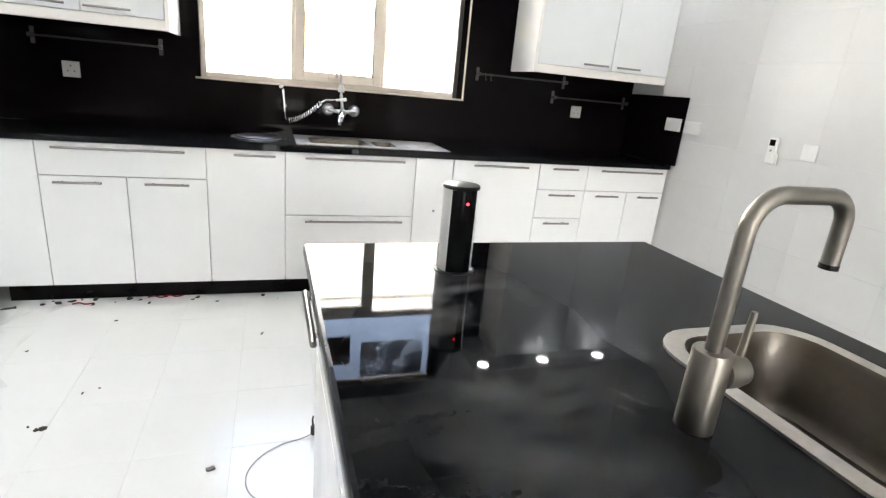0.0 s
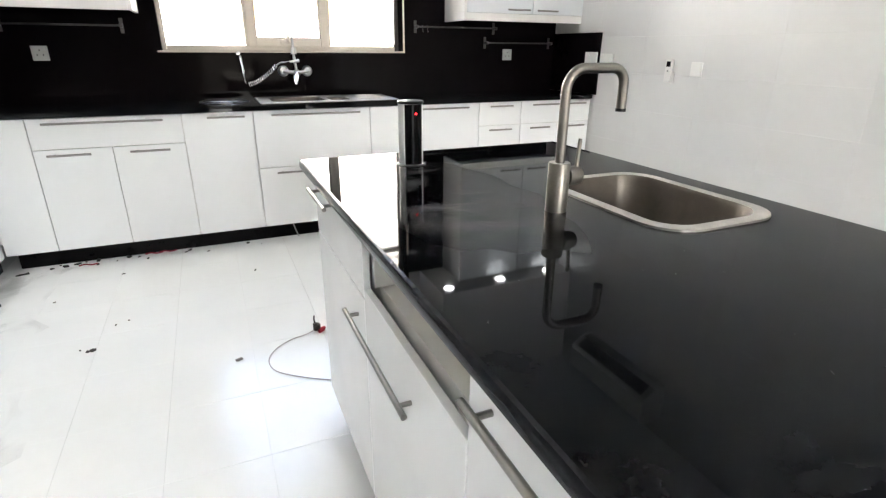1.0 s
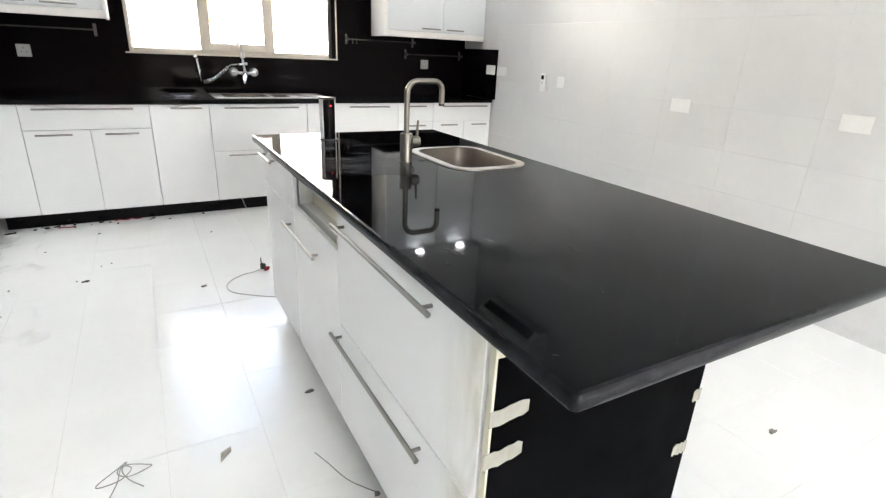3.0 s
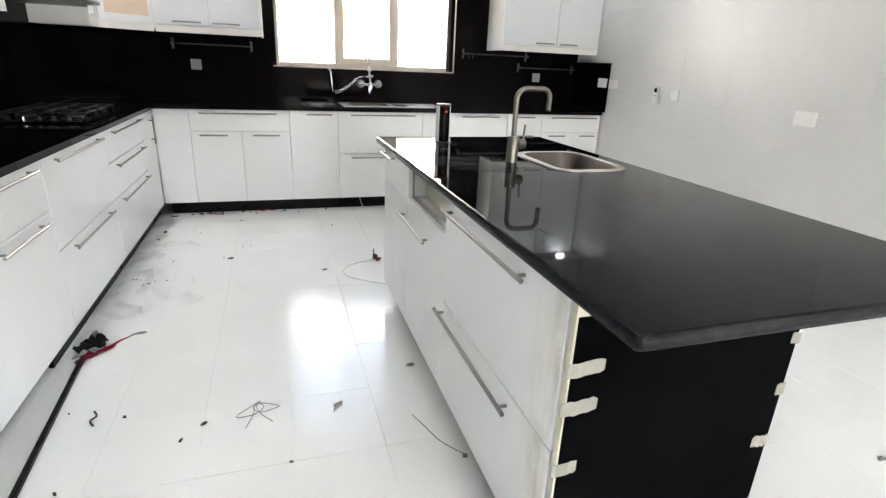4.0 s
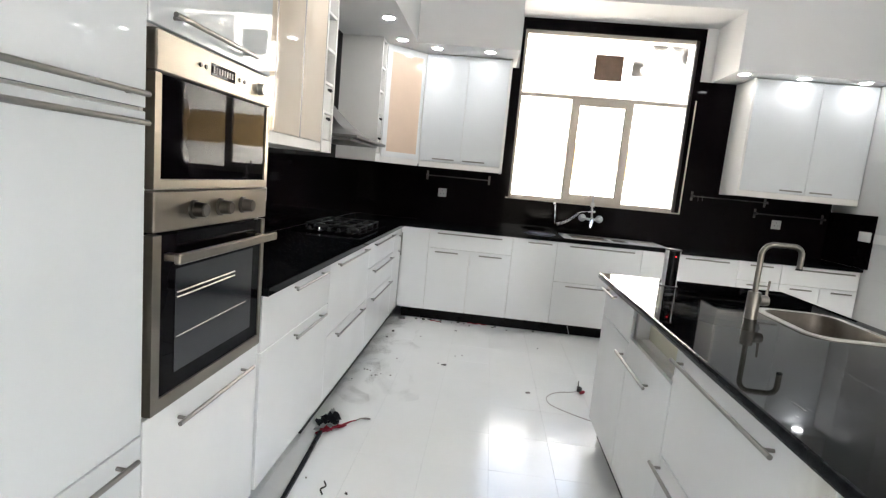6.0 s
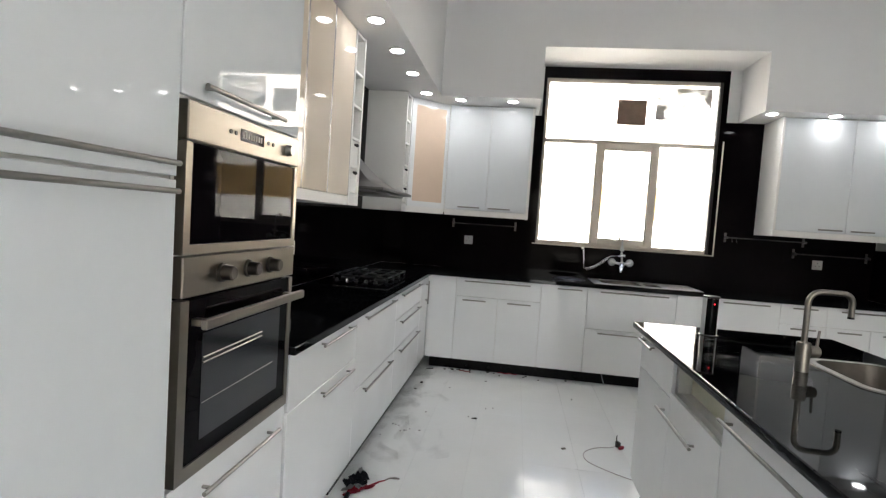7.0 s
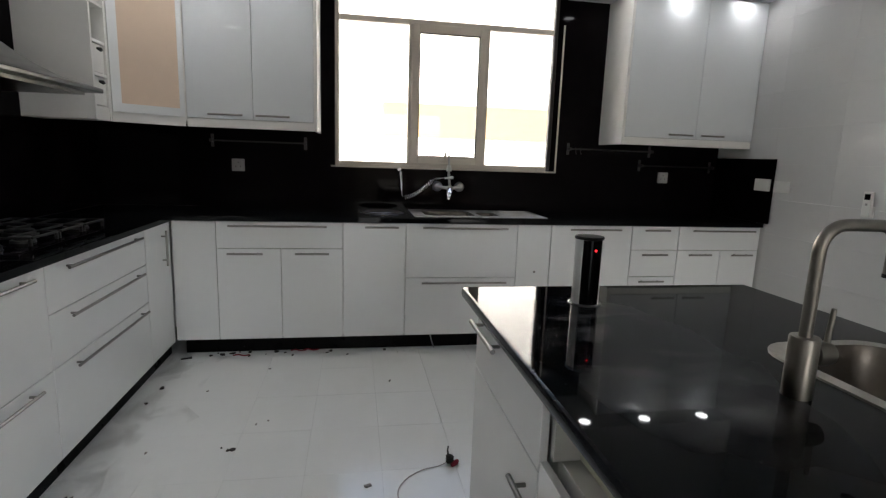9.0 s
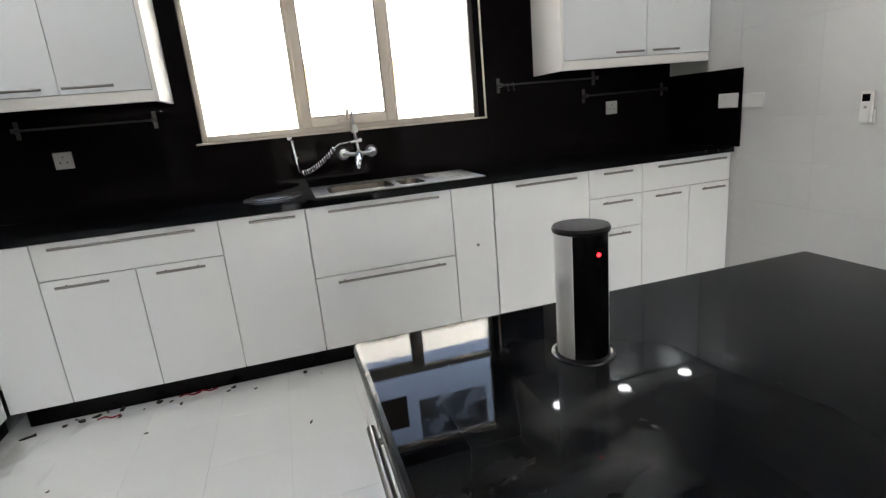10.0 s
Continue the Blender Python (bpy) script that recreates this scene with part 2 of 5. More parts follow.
add_box(bm, (FILL_OPENING[1], WALL_S - T, -0.1), (WALL_E, WALL_S, CEIL))
add_box(bm, (FILL_OPENING[0], WALL_S - T, FILL_OPENING[2]), (FILL_OPENING[1], WALL_S, CEIL))
structure("wall_south", bm, TAUPE, "unseen taupe closing wall with an added opening for the fill lamp")
structure("ceiling", box((WALL_W - T, WALL_S - T, CEIL), (WALL_E + T, WALL_N + T, CEIL + 0.15)), PLASTER, "plain white plastered ceiling")
floor = structure("floor", box((WALL_W - T, WALL_S - T, -0.15), (WALL_E + T, WALL_N + T, -0.003)), GROUT, "white glossy tiled floor with scattered building dirt")

# boxed-in soffit round the west and north walls, with a notch over the window
SE, SN, SR = 0.02, -0.13, 0.03
bm = bmesh.new()
add_box(bm, (WALL_W, -3.02, SOFFIT), (SE, WALL_N, CEIL))
add_box(bm, (SE, SN, SOFFIT), (x0 - 0.03, WALL_N, CEIL))
add_box(bm, (x0 - 0.03, SR, 2.975), (2.77, WALL_N, CEIL))
add_box(bm, (2.77, SR, SOFFIT), (WALL_E, WALL_N, CEIL))
structure("trim_soffit", bm, PLASTER, "white boxed-in soffit above the wall cabinets")

# black stone lining of the north and west walls
S = 0.012
bm = bmesh.new()
add_box(bm, (WALL_W, WALL_N - S, CTR), (x0, WALL_N, SOFFIT))
add_box(bm, (x1, WALL_N - S, CTR), (WALL_E, WALL_N, SOFFIT))
add_box(bm, (x0, WALL_N - S, CTR), (x1, WALL_N, z0))
add_box(bm, (x0, WALL_N - S, 2.86), (x1, WALL_N + 0.06, z1 + 0.018))
add_box(bm, (x1 - 0.045, WALL_N - S, z0), (x1, WALL_N + 0.06, 2.86))
add_box(bm, (x0, WALL_N - S, z0), (x0 + 0.03, WALL_N + 0.06, 2.86))
structure("trim_splash_north", bm, SPLASH, "polished black stone lining round the window")
structure("trim_splash_west", box((WALL_W, -3.02, CTR), (WALL_W + S, WALL_N - S, SOFFIT)), SPLASH, "polished black stone splashback behind the hob")
structure("trim_splash_east", box((WALL_E - S, -0.06, CTR), (WALL_E, WALL_N - S, 1.365), 0.002), SPLASH, "black stone return at the end of the worktop")

# window
win = thing("window_1", (1.785, WALL_N, z0), "beige aluminium window with three lower lights and a fanlight", "window", kind="structure")
yw = WALL_N + 0.015
a0, a1, b0, b1, zt = x0 + 0.03, x1 - 0.045, z0, 2.86, 2.25
bm = bmesh.new()
for p, q in (((a0 + 0.03, b0), (a1 - 0.03, b0 + 0.035)), ((a0 + 0.03, b1 - 0.035), (a1 - 0.03, b1)), ((a0, b0), (a0 + 0.03, b1)), ((a0 + 0.03, zt - 0.02), (a1 - 0.03, zt + 0.02)), ((1.487, b0 + 0.035), (1.517, zt - 0.02)), ((2.060, b0 + 0.035), (2.090, zt - 0.02))):
    add_box(bm, (p[0], yw, p[1]), (q[0], yw + 0.05, q[1]), 0.003)
part("window_frame", bm, ALU, win)
part("dark_stile", box((a1 - 0.03, yw - 0.002, b0), (a1, yw + 0.05, b1), 0.003), ALU_DARK, win, "dark brown side stile")
bm = bmesh.new()
for p, q in (((1.565, b0 + 0.028), (2.012, b0 + 0.085)), ((1.565, zt - 0.07), (2.012, zt - 0.013)), ((1.510, b0 + 0.028), (1.565, zt - 0.013)), ((2.012, b0 + 0.028), (2.067, zt - 0.013))):
    add_box(bm, (p[0], yw - 0.012, p[1]), (q[0], yw + 0.035, q[1]), 0.003)
sash = part("sash", bm, ALU, win, "beige aluminium opening light")
bm = box((1.72, yw - 0.03, b0 + 0.05), (1.80, yw - 0.01, b0 + 0.07), 0.004)
add_box(bm, (1.765, yw - 0.045, b0 + 0.06), (1.785, yw - 0.02, b0 + 0.12), 0.004)
part("latch", bm, ALU, sash)
for p, q in (((a0 + 0.03, b0 + 0.035), (1.487, zt - 0.02)), ((1.565, b0 + 0.085), (2.012, zt - 0.07)), ((2.090, b0 + 0.035), (a1 - 0.03, zt - 0.02)), ((a0 + 0.03, zt + 0.02), (a1 - 0.03, b1 - 0.035))):
    pane = part("pane", box((p[0], yw + 0.022, p[1]), (q[0], yw + 0.027, q[1])), GLASS, win)
    pane.visible_shadow = False
bm = bmesh.new()
for p, q in (((1.565, b0 + 0.085), (1.571, zt - 0.07)), ((2.006, b0 + 0.085), (2.012, zt - 0.07)), ((1.571, zt - 0.076), (2.006, zt - 0.07)), ((1.571, b0 + 0.085), (2.006, b0 + 0.091))):
    add_box(bm, (p[0], yw - 0.010, p[1]), (q[0], yw + 0.02, q[1]))
part("gasket", bm, ALU_DARK, sash, "thin dark glazing gasket")
part("window_sill", box((x0, WALL_N - 0.02, z0 - 0.012), (x1, WALL_N + 0.16, z0), 0.003), ALU, win)

# ---- cabinets ----


def base_unit(name, axis, face, u0, u1, fronts, label, group, back, ztop=0.87, zbot=0.10, out=1):
    """A base unit whose fronts lie in one plane. axis: the way along the run. fronts: rows of (u0, u1, z0, z1, handle), and the two ends and the height of the handle where it is off centre."""
    def P(u, d, z):
        return (u, face - out * d, z) if axis == "x" else (face - out * d, u, z)
    way = Vector((0, out, 0)) if axis == "x" else Vector((out, 0, 0))
    um = (u0 + u1) / 2
    at = P(um, 0.3, 0.0)
    ob = thing(name, at, label, "cabinet", group)
    part("body", box(P(u0 + 0.001, 0.04, zbot), P(u1 - 0.001, back, ztop)), CARCASS, ob)
    for f0, f1, g0, g1, hd, *ends in fronts:
        kind = "drawer_front" if hd in ("top", "low") else "door"
        fr = part(kind, box(P(f0 + 0.002, 0.0, g0 + 0.002), P(f1 - 0.002, 0.018, g1 - 0.002), 0.0015), WHITE, ob)
        if hd in ("top", "dtop"):
            n = 0.10 * (f1 - f0) if f1 - f0 > 0.45 else 0.22 * (f1 - f0)
            h0, h1, *hz = ends or (f0 + n, f1 - n)
            zh = hz[0] if hz else g1 - 0.032
            bar_handle(fr, P(h0, 0, zh), P(h1, 0, zh), way)
        elif hd == "side":
            bar_handle(fr, P(f1 - 0.135, 0, g1 - 0.04), P(f1 - 0.135, 0, g1 - 0.25), way)
    return ob


GN, GW, GI = "base cabinets under the window worktop", "base cabinets along the hob wall", "island cabinets"
N = dict(axis="x", face=0.0, back=0.54, out=-1, group=GN)
B0, B1, ZD = 0.10, 0.866, 0.695
N1, N2, N3, N4, N5, N6, N7, N8, N9, N10 = 0.258, 0.645, 1.03, 1.435, 2.195, 2.437, 3.035, 3.40, 3.745, WALL_E - 0.005
base_unit("corner_filler", u0=0.0, u1=N1, fronts=[(0.0, N1, B0, B1, "")], label="plain white gloss corner panel under the black worktop", **N)
base_unit("base_cabinet", u0=N1, u1=N3, fronts=[(N1, N3, ZD, B1, "top", 0.335, 0.93, 0.838), (N1, N2, B0, ZD, "dtop", 0.325, 0.537), (N2, N3, B0, ZD, "dtop", 0.733, 0.943)], label="white gloss base cabinet with one drawer and two doors", **N)
base_unit("base_cabinet", u0=N3, u1=N4, fronts=[(N3, N4, B0, B1, "dtop", 1.17, 1.385, 0.838)], label="narrow white gloss base cabinet with one door", **N)
base_unit("sink_cabinet", u0=N4, u1=N5, fronts=[(N4, N5, 0.5, B1, "top", 1.545, 2.12, 0.838), (N4, N5, B0, 0.5, "top", 1.545, 2.125)], label="white gloss sink cabinet with two deep drawers", **N)
pull = base_unit("base_cabinet", u0=N5, u1=N6, fronts=[(N5, N6 - 0.004, B0, B1, "")], label="very narrow white gloss cabinet with a small lock", **N)
part("lock", turned(2.327, 0, 0, [(0.008, 0), (0.008, 0.006), (0.004, 0.008)], 14), NICKEL, pull).matrix_basis = pose(0, -0.304, 0.84, 90, 0, 0)
base_unit("base_cabinet", u0=N6, u1=N7, fronts=[(N6, N7, B0, B1, "dtop", 2.565, 2.94, 0.838)], label="white gloss base cabinet with one wide door", **N)
base_unit("drawer_cabinet", u0=N7, u1=N8, fronts=[(N7, N8, ZD, B1, "top", 3.122, 3.312, 0.838), (N7, N8, 0.5, ZD, "top", 3.115, 3.31), (N7, N8, B0, 0.5, "top", 3.105, 3.30)], label="narrow white gloss cabinet with three drawers", **N)
base_unit("base_cabinet", u0=N8, u1=N10, fronts=[(N8, N10, ZD, B1, "top", 3.495, 3.995, 0.838), (N8, N9, B0, ZD, "dtop", 3.48, 3.66), (N9, N10, B0, ZD, "dtop", 3.825, 3.995)], label="white gloss base cabinet beside the tiled wall", **N)
structure("trim_plinth_north", box((0.04, 0.05, 0.0), (WALL_E - 0.005, 0.07, 0.098)), PLINTH, "glossy black plinth under the cabinets")
W = dict(axis="y", face=0.0, back=0.58, out=1, group=GW)
W1, W2, W3, W4 = -0.40, -1.315, -2.20, -3.0
base_unit("corner_cabinet", u0=W1, u1=-0.02, fronts=[(W1, -0.02, B0, B1, "side")], label="white gloss corner cabinet with an upright bar handle", **W)
base_unit("drawer_cabinet", u0=W2, u1=W1, fronts=[(W2, W1, 0.675, B1, "top", -1.2, -0.49), (W2, W1, 0.465, 0.675, "top", -1.2, -0.49), (W2, W1, B0, 0.465, "top", -1.19, -0.47)], label="wide white gloss cabinet with three drawers below the hob", **W)
base_unit("drawer_cabinet", u0=W3, u1=W2, fronts=[(W3, W2, 0.465, B1, "top", -2.09, -1.42), (W3, W2, B0, 0.465, "top", -2.06, -1.435)], label="white gloss cabinet with two deep drawers", **W)
base_unit("drawer_cabinet", u0=W4, u1=W3, fronts=[(W4, W3, 0.65, B1, "top", -2.72, -2.30), (W4, W3, B0, 0.65, "top", -2.70, -2.295)], label="white gloss cabinet with a shallow and a deep drawer", **W)
structure("trim_plinth_west", box((-0.07, -2.36, 0.0), (-0.05, 0.05, 0.098)), PLINTH, "glossy black plinth under the hob wall cabinets")
lp = thing("loose_plinth", (-0.02, -2.35, 0.0), "loose black plinth strip lying along the cabinets", "plinth")
bm = box((0, -1.6, 0.0005), (0.018, 0, 0.016), 0.001)
bmesh.ops.transform(bm, matrix=pose(0.035, -2.33, 0, 0, 0, 3.2), verts=bm.verts)
part("strip", bm, PLINTH, lp)

# worktops, with the openings for the sink
SX0, SX1, SY0, SY1 = 1.52, 2.41, 0.11, 0.525
bm = bmesh.new()
C0 = CTR - 0.03
add_box(bm, (WALL_W + S, -3.018, C0), (0.03, WALL_N - S, CTR), 0.003)
structure_top = thing("worktop", (0.0, 0.3, C0), "L-shaped polished black granite worktop", "worktop")
part("slab", bm, GRANITE, structure_top)
bm = bmesh.new()
for p, q in (((0.03, -0.03), (SX0, WALL_N - S)), ((SX1, -0.03), (WALL_E - S, WALL_N - S)), ((SX0, -0.03), (SX1, SY0)), ((SX0, SY1), (SX1, WALL_N - S))):
    add_box(bm, (*p, C0), (*q, CTR), 0.0)
bmesh.ops.remove_doubles(bm, verts=bm.verts, dist=1e-5)
part("slab", bm, GRANITE, structure_top)

# island
IX0, IX1, IY0, IY1 = 1.435, 2.44, -4.075, -1.795
FX = 1.458
I = dict(axis="y", face=FX, back=0.62, out=-1, group=GI)
I1, I2, I3, I4 = -3.84, -3.02, -2.48, -1.94
base_unit("island_cabinet", u0=I1, u1=I2, fronts=[(I1, I2, 0.475, 0.866, "top", -3.67, -3.05, 0.825), (I1, I2, B0, 0.475, "top", -3.64, -3.0, 0.432)], label="white gloss island cabinet with two deep drawers and stains", **I)
mid = base_unit("island_cabinet", u0=I2, u1=I3, fronts=[(I2, I3, B0, 0.728, "dtop", -2.825, -2.38, 0.63)], ztop=0.73, label="white gloss island cabinet with an open appliance niche", **I)
bm = box((FX + 0.075, I2 + 0.018, 0.736), (FX + 0.095, I3 - 0.018, 0.866), 0.001)
part("inner_drawer", bm, CREAM, mid, "yellowish drawer box left without its front")
for y in (I2 + 0.002, I3 - 0.018):
    part("side", box((FX + 0.022, y, 0.733), (FX + 0.6, y + 0.016, 0.866)), CARCASS, mid)
base_unit("island_cabinet", u0=I3, u1=I4, fronts=[(I3, I4, 0.70, 0.866, "top", -2.21, -1.972, 0.843), (I3, I4, B0, 0.70, "")], label="white gloss island cabinet at the window end", **I)

wt = thing("island_worktop", (1.9, -3.0, C0), "dusty polished black granite island worktop with an overhang", "worktop")
KX0, KX1, KY0, KY1 = 2.02, 2.315, -2.81, -2.385
E = 0.010
bm = bmesh.new()
for p, q in (((IX0 + E, IY0 + E), (KX0, IY1 - E)), ((KX1, IY0 + E), (IX1 - E, IY1 - E)), ((KX0, IY0 + E), (KX1, KY0)), ((KX0, KY1), (KX1, IY1 - E))):
    add_box(bm, (*p, C0), (*q, CTR))
bmesh.ops.remove_doubles(bm, verts=bm.verts, dist=1e-5)
part("slab", bm, GRANITE, wt)
bm = bmesh.new()
rings = []
for d, z in ((E, CTR), (0.004, CTR - 0.0015), (0.001, CTR - 0.006), (0.0, CTR - 0.012), (0.0, C0 + 0.008), (0.003, C0 + 0.001), (E, C0)):
    r = max(0.014 - d, 0.003)
    loop = []
    for cx, cy, a in ((IX1 - d - r, IY1 - d - r, 0), (IX0 + d + r, IY1 - d - r, 90), (IX0 + d + r, IY0 + d + r, 180), (IX1 - d - r, IY0 + d + r, 270)):
        loop += [bm.verts.new((cx + r * math.cos(radians(a + 22.5 * k)), cy + r * math.sin(radians(a + 22.5 * k)), z)) for k in range(5)]
    rings.append(loop)
for p, q in zip(rings, rings[1:]):
    for k in range(len(p)):
        bm.faces.new((p[k], p[(k + 1) % len(p)], q[(k + 1) % len(p)], q[k]))
bmesh.ops.recalc_face_normals(bm, faces=bm.faces)
part("edge", bm, GRANITE_EDGE, wt, "rounded paler granite edge", smooth=True)


def rrect(x0, y0, x1, y1, r, n=6):
    out = []
    for cx, cy, a in ((x1 - r, y1 - r, 0), (x0 + r, y1 - r, 90), (x0 + r, y0 + r, 180), (x1 - r, y0 + r, 270)):
        for k in range(n + 1):
            t = radians(a + 90 * k / n)
            out.append((cx + r * math.cos(t), cy + r * math.sin(t)))
    return out


def loft(bm, loops, close=True):
    """Skins loops of equal length, each a list of (x, y, z)."""
    rings = [[bm.verts.new(p) for p in loop] for loop in loops]
    n = len(rings[0])
    for a, b in zip(rings, rings[1:]):
        for k in range(n):
            bm.faces.new((a[k], a[(k + 1) % n], b[(k + 1) % n], b[k]))
    if close:
        bm.faces.new(rings[-1])
    return bm


def bowl(rim, hole, z, depth, r_rim, r_hole, lip=0.003):
    """A pressed steel bowl with a flat rim: rim and hole are (x0, y0, x1, y1)."""
    x0, y0, x1, y1 = hole
    i = 0.028
    rows = [(rrect(*rim, r_rim), z), (rrect(*rim, r_rim), z + lip), (rrect(x0, y0, x1, y1, r_hole), z + lip), (rrect(x0 + 0.004, y0 + 0.004, x1 - 0.004, y1 - 0.004, r_hole), z - 0.006),
            (rrect(x0 + 0.012, y0 + 0.012, x1 - 0.012, y1 - 0.012, r_hole), z - depth + 0.03), (rrect(x0 + i, y0 + i, x1 - i, y1 - i, max(r_hole - 0.02, 0.015)), z - depth + 0.005),
            (rrect(x0 + 2 * i, y0 + 2 * i, x1 - 2 * i, y1 - 2 * i, max(r_hole - 0.035, 0.01)), z - depth)]
    bm = loft(bmesh.new(), [[(x, y, h) for x, y in loop] for loop, h in rows])
    bmesh.ops.recalc_face_normals(bm, faces=bm.faces)
    for f in bm.faces:
        if abs(f.normal.z) > 0.95 and f.normal.z < 0:
            f.normal_flip()
    return bm


def shade_inside(ob):
    """Darker steel down inside a bowl than on its rim: shade put into the colour."""
    ob.data.materials.append(DIMSTEEL)
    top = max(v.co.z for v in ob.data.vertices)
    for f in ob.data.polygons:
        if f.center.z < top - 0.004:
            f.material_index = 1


# ---- tall units ----
TX = 0.0
ov = thing("oven_tower", (-0.3, -3.34, 0.0), "tall white gloss cabinet housing a built-in oven and microwave", "cabinet", "tall cabinets")
OY0, OY1 = -3.652, -3.024
bm = bmesh.new()
add_box(bm, (-0.61, OY1 - 0.018, 0.10), (TX - 0.019, OY1, SOFFIT - 0.005))
add_box(bm, (-0.61, OY0, 0.10), (TX - 0.019, OY0 + 0.018, SOFFIT - 0.005))
add_box(bm, (-0.61, OY0 + 0.018, 0.10), (-0.58, OY1 - 0.018, SOFFIT - 0.005))
for z in (0.10, 0.683, 1.257, 1.625, SOFFIT - 0.025):
    add_box(bm, (-0.58, OY0 + 0.018, z), (TX - 0.02, OY1 - 0.018, z + 0.018))
part("body", bm, CARCASS, ov)
lo = part("drawer_front", box((TX - 0.018, OY0 + 0.002, 0.102), (TX, OY1 - 0.002, 0.696), 0.0015), WHITE, ov)
bar_handle(lo, (TX, -3.54, 0.642), (TX, -3.11, 0.642), (1, 0, 0))
up = part("door", box((TX - 0.018, OY0 + 0.002, 1.632), (TX, OY1 - 0.002, SOFFIT - 0.01), 0.0015), DIMGLOSS, ov)
bar_handle(up, (TX, -3.595, 1.662), (TX, -3.18, 1.662), (1, 0, 0))

oven = thing("oven", (-0.3, -3.34, 0.703), "stainless steel built-in oven with a black glass door", "oven")
part("body", box((-0.58, OY0 + 0.03, 0.71), (TX - 0.02, OY1 - 0.03, 1.25)), BLACKPLASTIC, oven)
YA, YB = OY0 + 0.012, OY1 - 0.012
panel = part("control_panel", box((TX - 0.02, YA, 1.160), (TX + 0.012, YB, 1.258), 0.003), STEEL, oven, "brushed steel control panel")
for y in (-3.477, -3.343, -3.21):
    part("knob", tube([(TX + 0.011, y, 1.209), (TX + 0.018, y, 1.209), (TX + 0.02, y, 1.209), (TX + 0.045, y, 1.209), (TX + 0.048, y, 1.209)], [0.026, 0.025, 0.021, 0.019, 0.016], 22), mat("dull_knob_steel", (0.10, 0.09, 0.078), 0.32, 1.0, vary=0.1, scale=30), oven, "dull turned steel knob", smooth=True)


def u_frame(y0, y1, za, zb, left, right, low):
    """A frame of one bent piece, open at the top."""
    ring = [(y0, za), (y1, za), (y1, zb), (y1 - right, zb), (y1 - right, za + low), (y0 + left, za + low), (y0 + left, zb), (y0, zb)]
    bm = bmesh.new()
    a, b = [bm.verts.new((TX - 0.02, y, z)) for y, z in ring], [bm.verts.new((TX + 0.010, y, z)) for y, z in ring]
    bm.faces.new(a), bm.faces.new(b[::-1])
    for k in range(8):
        bm.faces.new((a[k], b[k], b[(k + 1) % 8], a[(k + 1) % 8]))
    bmesh.ops.recalc_face_normals(bm, faces=bm.faces)
    return bm


bm = u_frame(YA, YB, 0.703, 1.153, 0.032, 0.022, 0.036)
door = part("oven_door", bm, STEEL, oven, "brushed steel door frame")
part("door_glass", box((TX - 0.018, YA + 0.033, 0.740), (TX + 0.007, YB - 0.023, 1.153), 0.001), BLACKGLASS, door, "black tinted oven glass")
OVENIN = mat("dim_oven_lining", (0.012, 0.0135, 0.018), 0.12, vary=0.3, scale=6)
part("inner_window", box((TX + 0.0072, YA + 0.095, 0.785), (TX + 0.0084, YB - 0.08, 1.06), 0.0005), OVENIN, door, "bluish inner window")
bm = bmesh.new()
for z in (0.985, 0.998):
    add_tube(bm, [(TX + 0.009, YA + 0.10, z), (TX + 0.009, YB - 0.20, z + 0.003)], 0.0022, 6)
add_tube(bm, [(TX + 0.009, YA + 0.10, 0.88), (TX + 0.009, YB - 0.12, 0.885)], 0.0012, 6)
part("rack", bm, TAPMETAL, door)
bm = box((TX + 0.040, YA + 0.035, 1.084), (TX + 0.056, YB + 0.004, 1.110), 0.003)
for y in (YA + 0.06, YB - 0.05):
    add_box(bm, (TX + 0.005, y - 0.012, 1.088), (TX + 0.042, y + 0.012, 1.106), 0.002)
part("handle", bm, STEEL, door, "flat brushed steel handle")

mw = thing("microwave", (-0.3, -3.34, 1.26), "stainless steel built-in microwave with a dark glass window", "microwave")
part("body", box((-0.5, OY0 + 0.03, 1.28), (TX - 0.02, OY1 - 0.03, 1.62)), BLACKPLASTIC, mw)
bm = u_frame(YA, YB, 1.262, 1.527, 0.024, 0.022, 0.024)
part("frame", bm, STEEL, mw, "brushed steel frame")
part("window", box((TX - 0.018, YA + 0.025, 1.287), (TX + 0.006, YB - 0.023, 1.526), 0.001), BLACKGLASS, mw, "dark reflecting glass window")
top = part("control_strip", box((TX - 0.02, YA, 1.530), (TX + 0.012, YB, 1.622), 0.003), STEEL, mw, "brushed steel control strip")
disp = part("display", box((TX + 0.011, -3.415, 1.562), (TX + 0.0135, -3.285, 1.595), 0.001), BLACKGLASS, top)
for k in range(8):
    part("bar", box((TX + 0.0132, -3.405 + k * 0.014, 1.571), (TX + 0.0142, -3.397 + k * 0.014, 1.587)), mat("dim_digit", (0.12, 0.115, 0.10), 0.4), disp)
for y in (-3.465, -3.44, -3.258, -3.228):
    part("button", tube([(TX + 0.011, y, 1.578), (TX + 0.015, y, 1.578)], 0.006, 12), BLACKPLASTIC, mw)
part("dial", tube([(TX + 0.011, -3.125, 1.575), (TX + 0.016, -3.125, 1.575), (TX + 0.03, -3.125, 1.575)], [0.020, 0.018, 0.016], 20), NICKEL, mw)

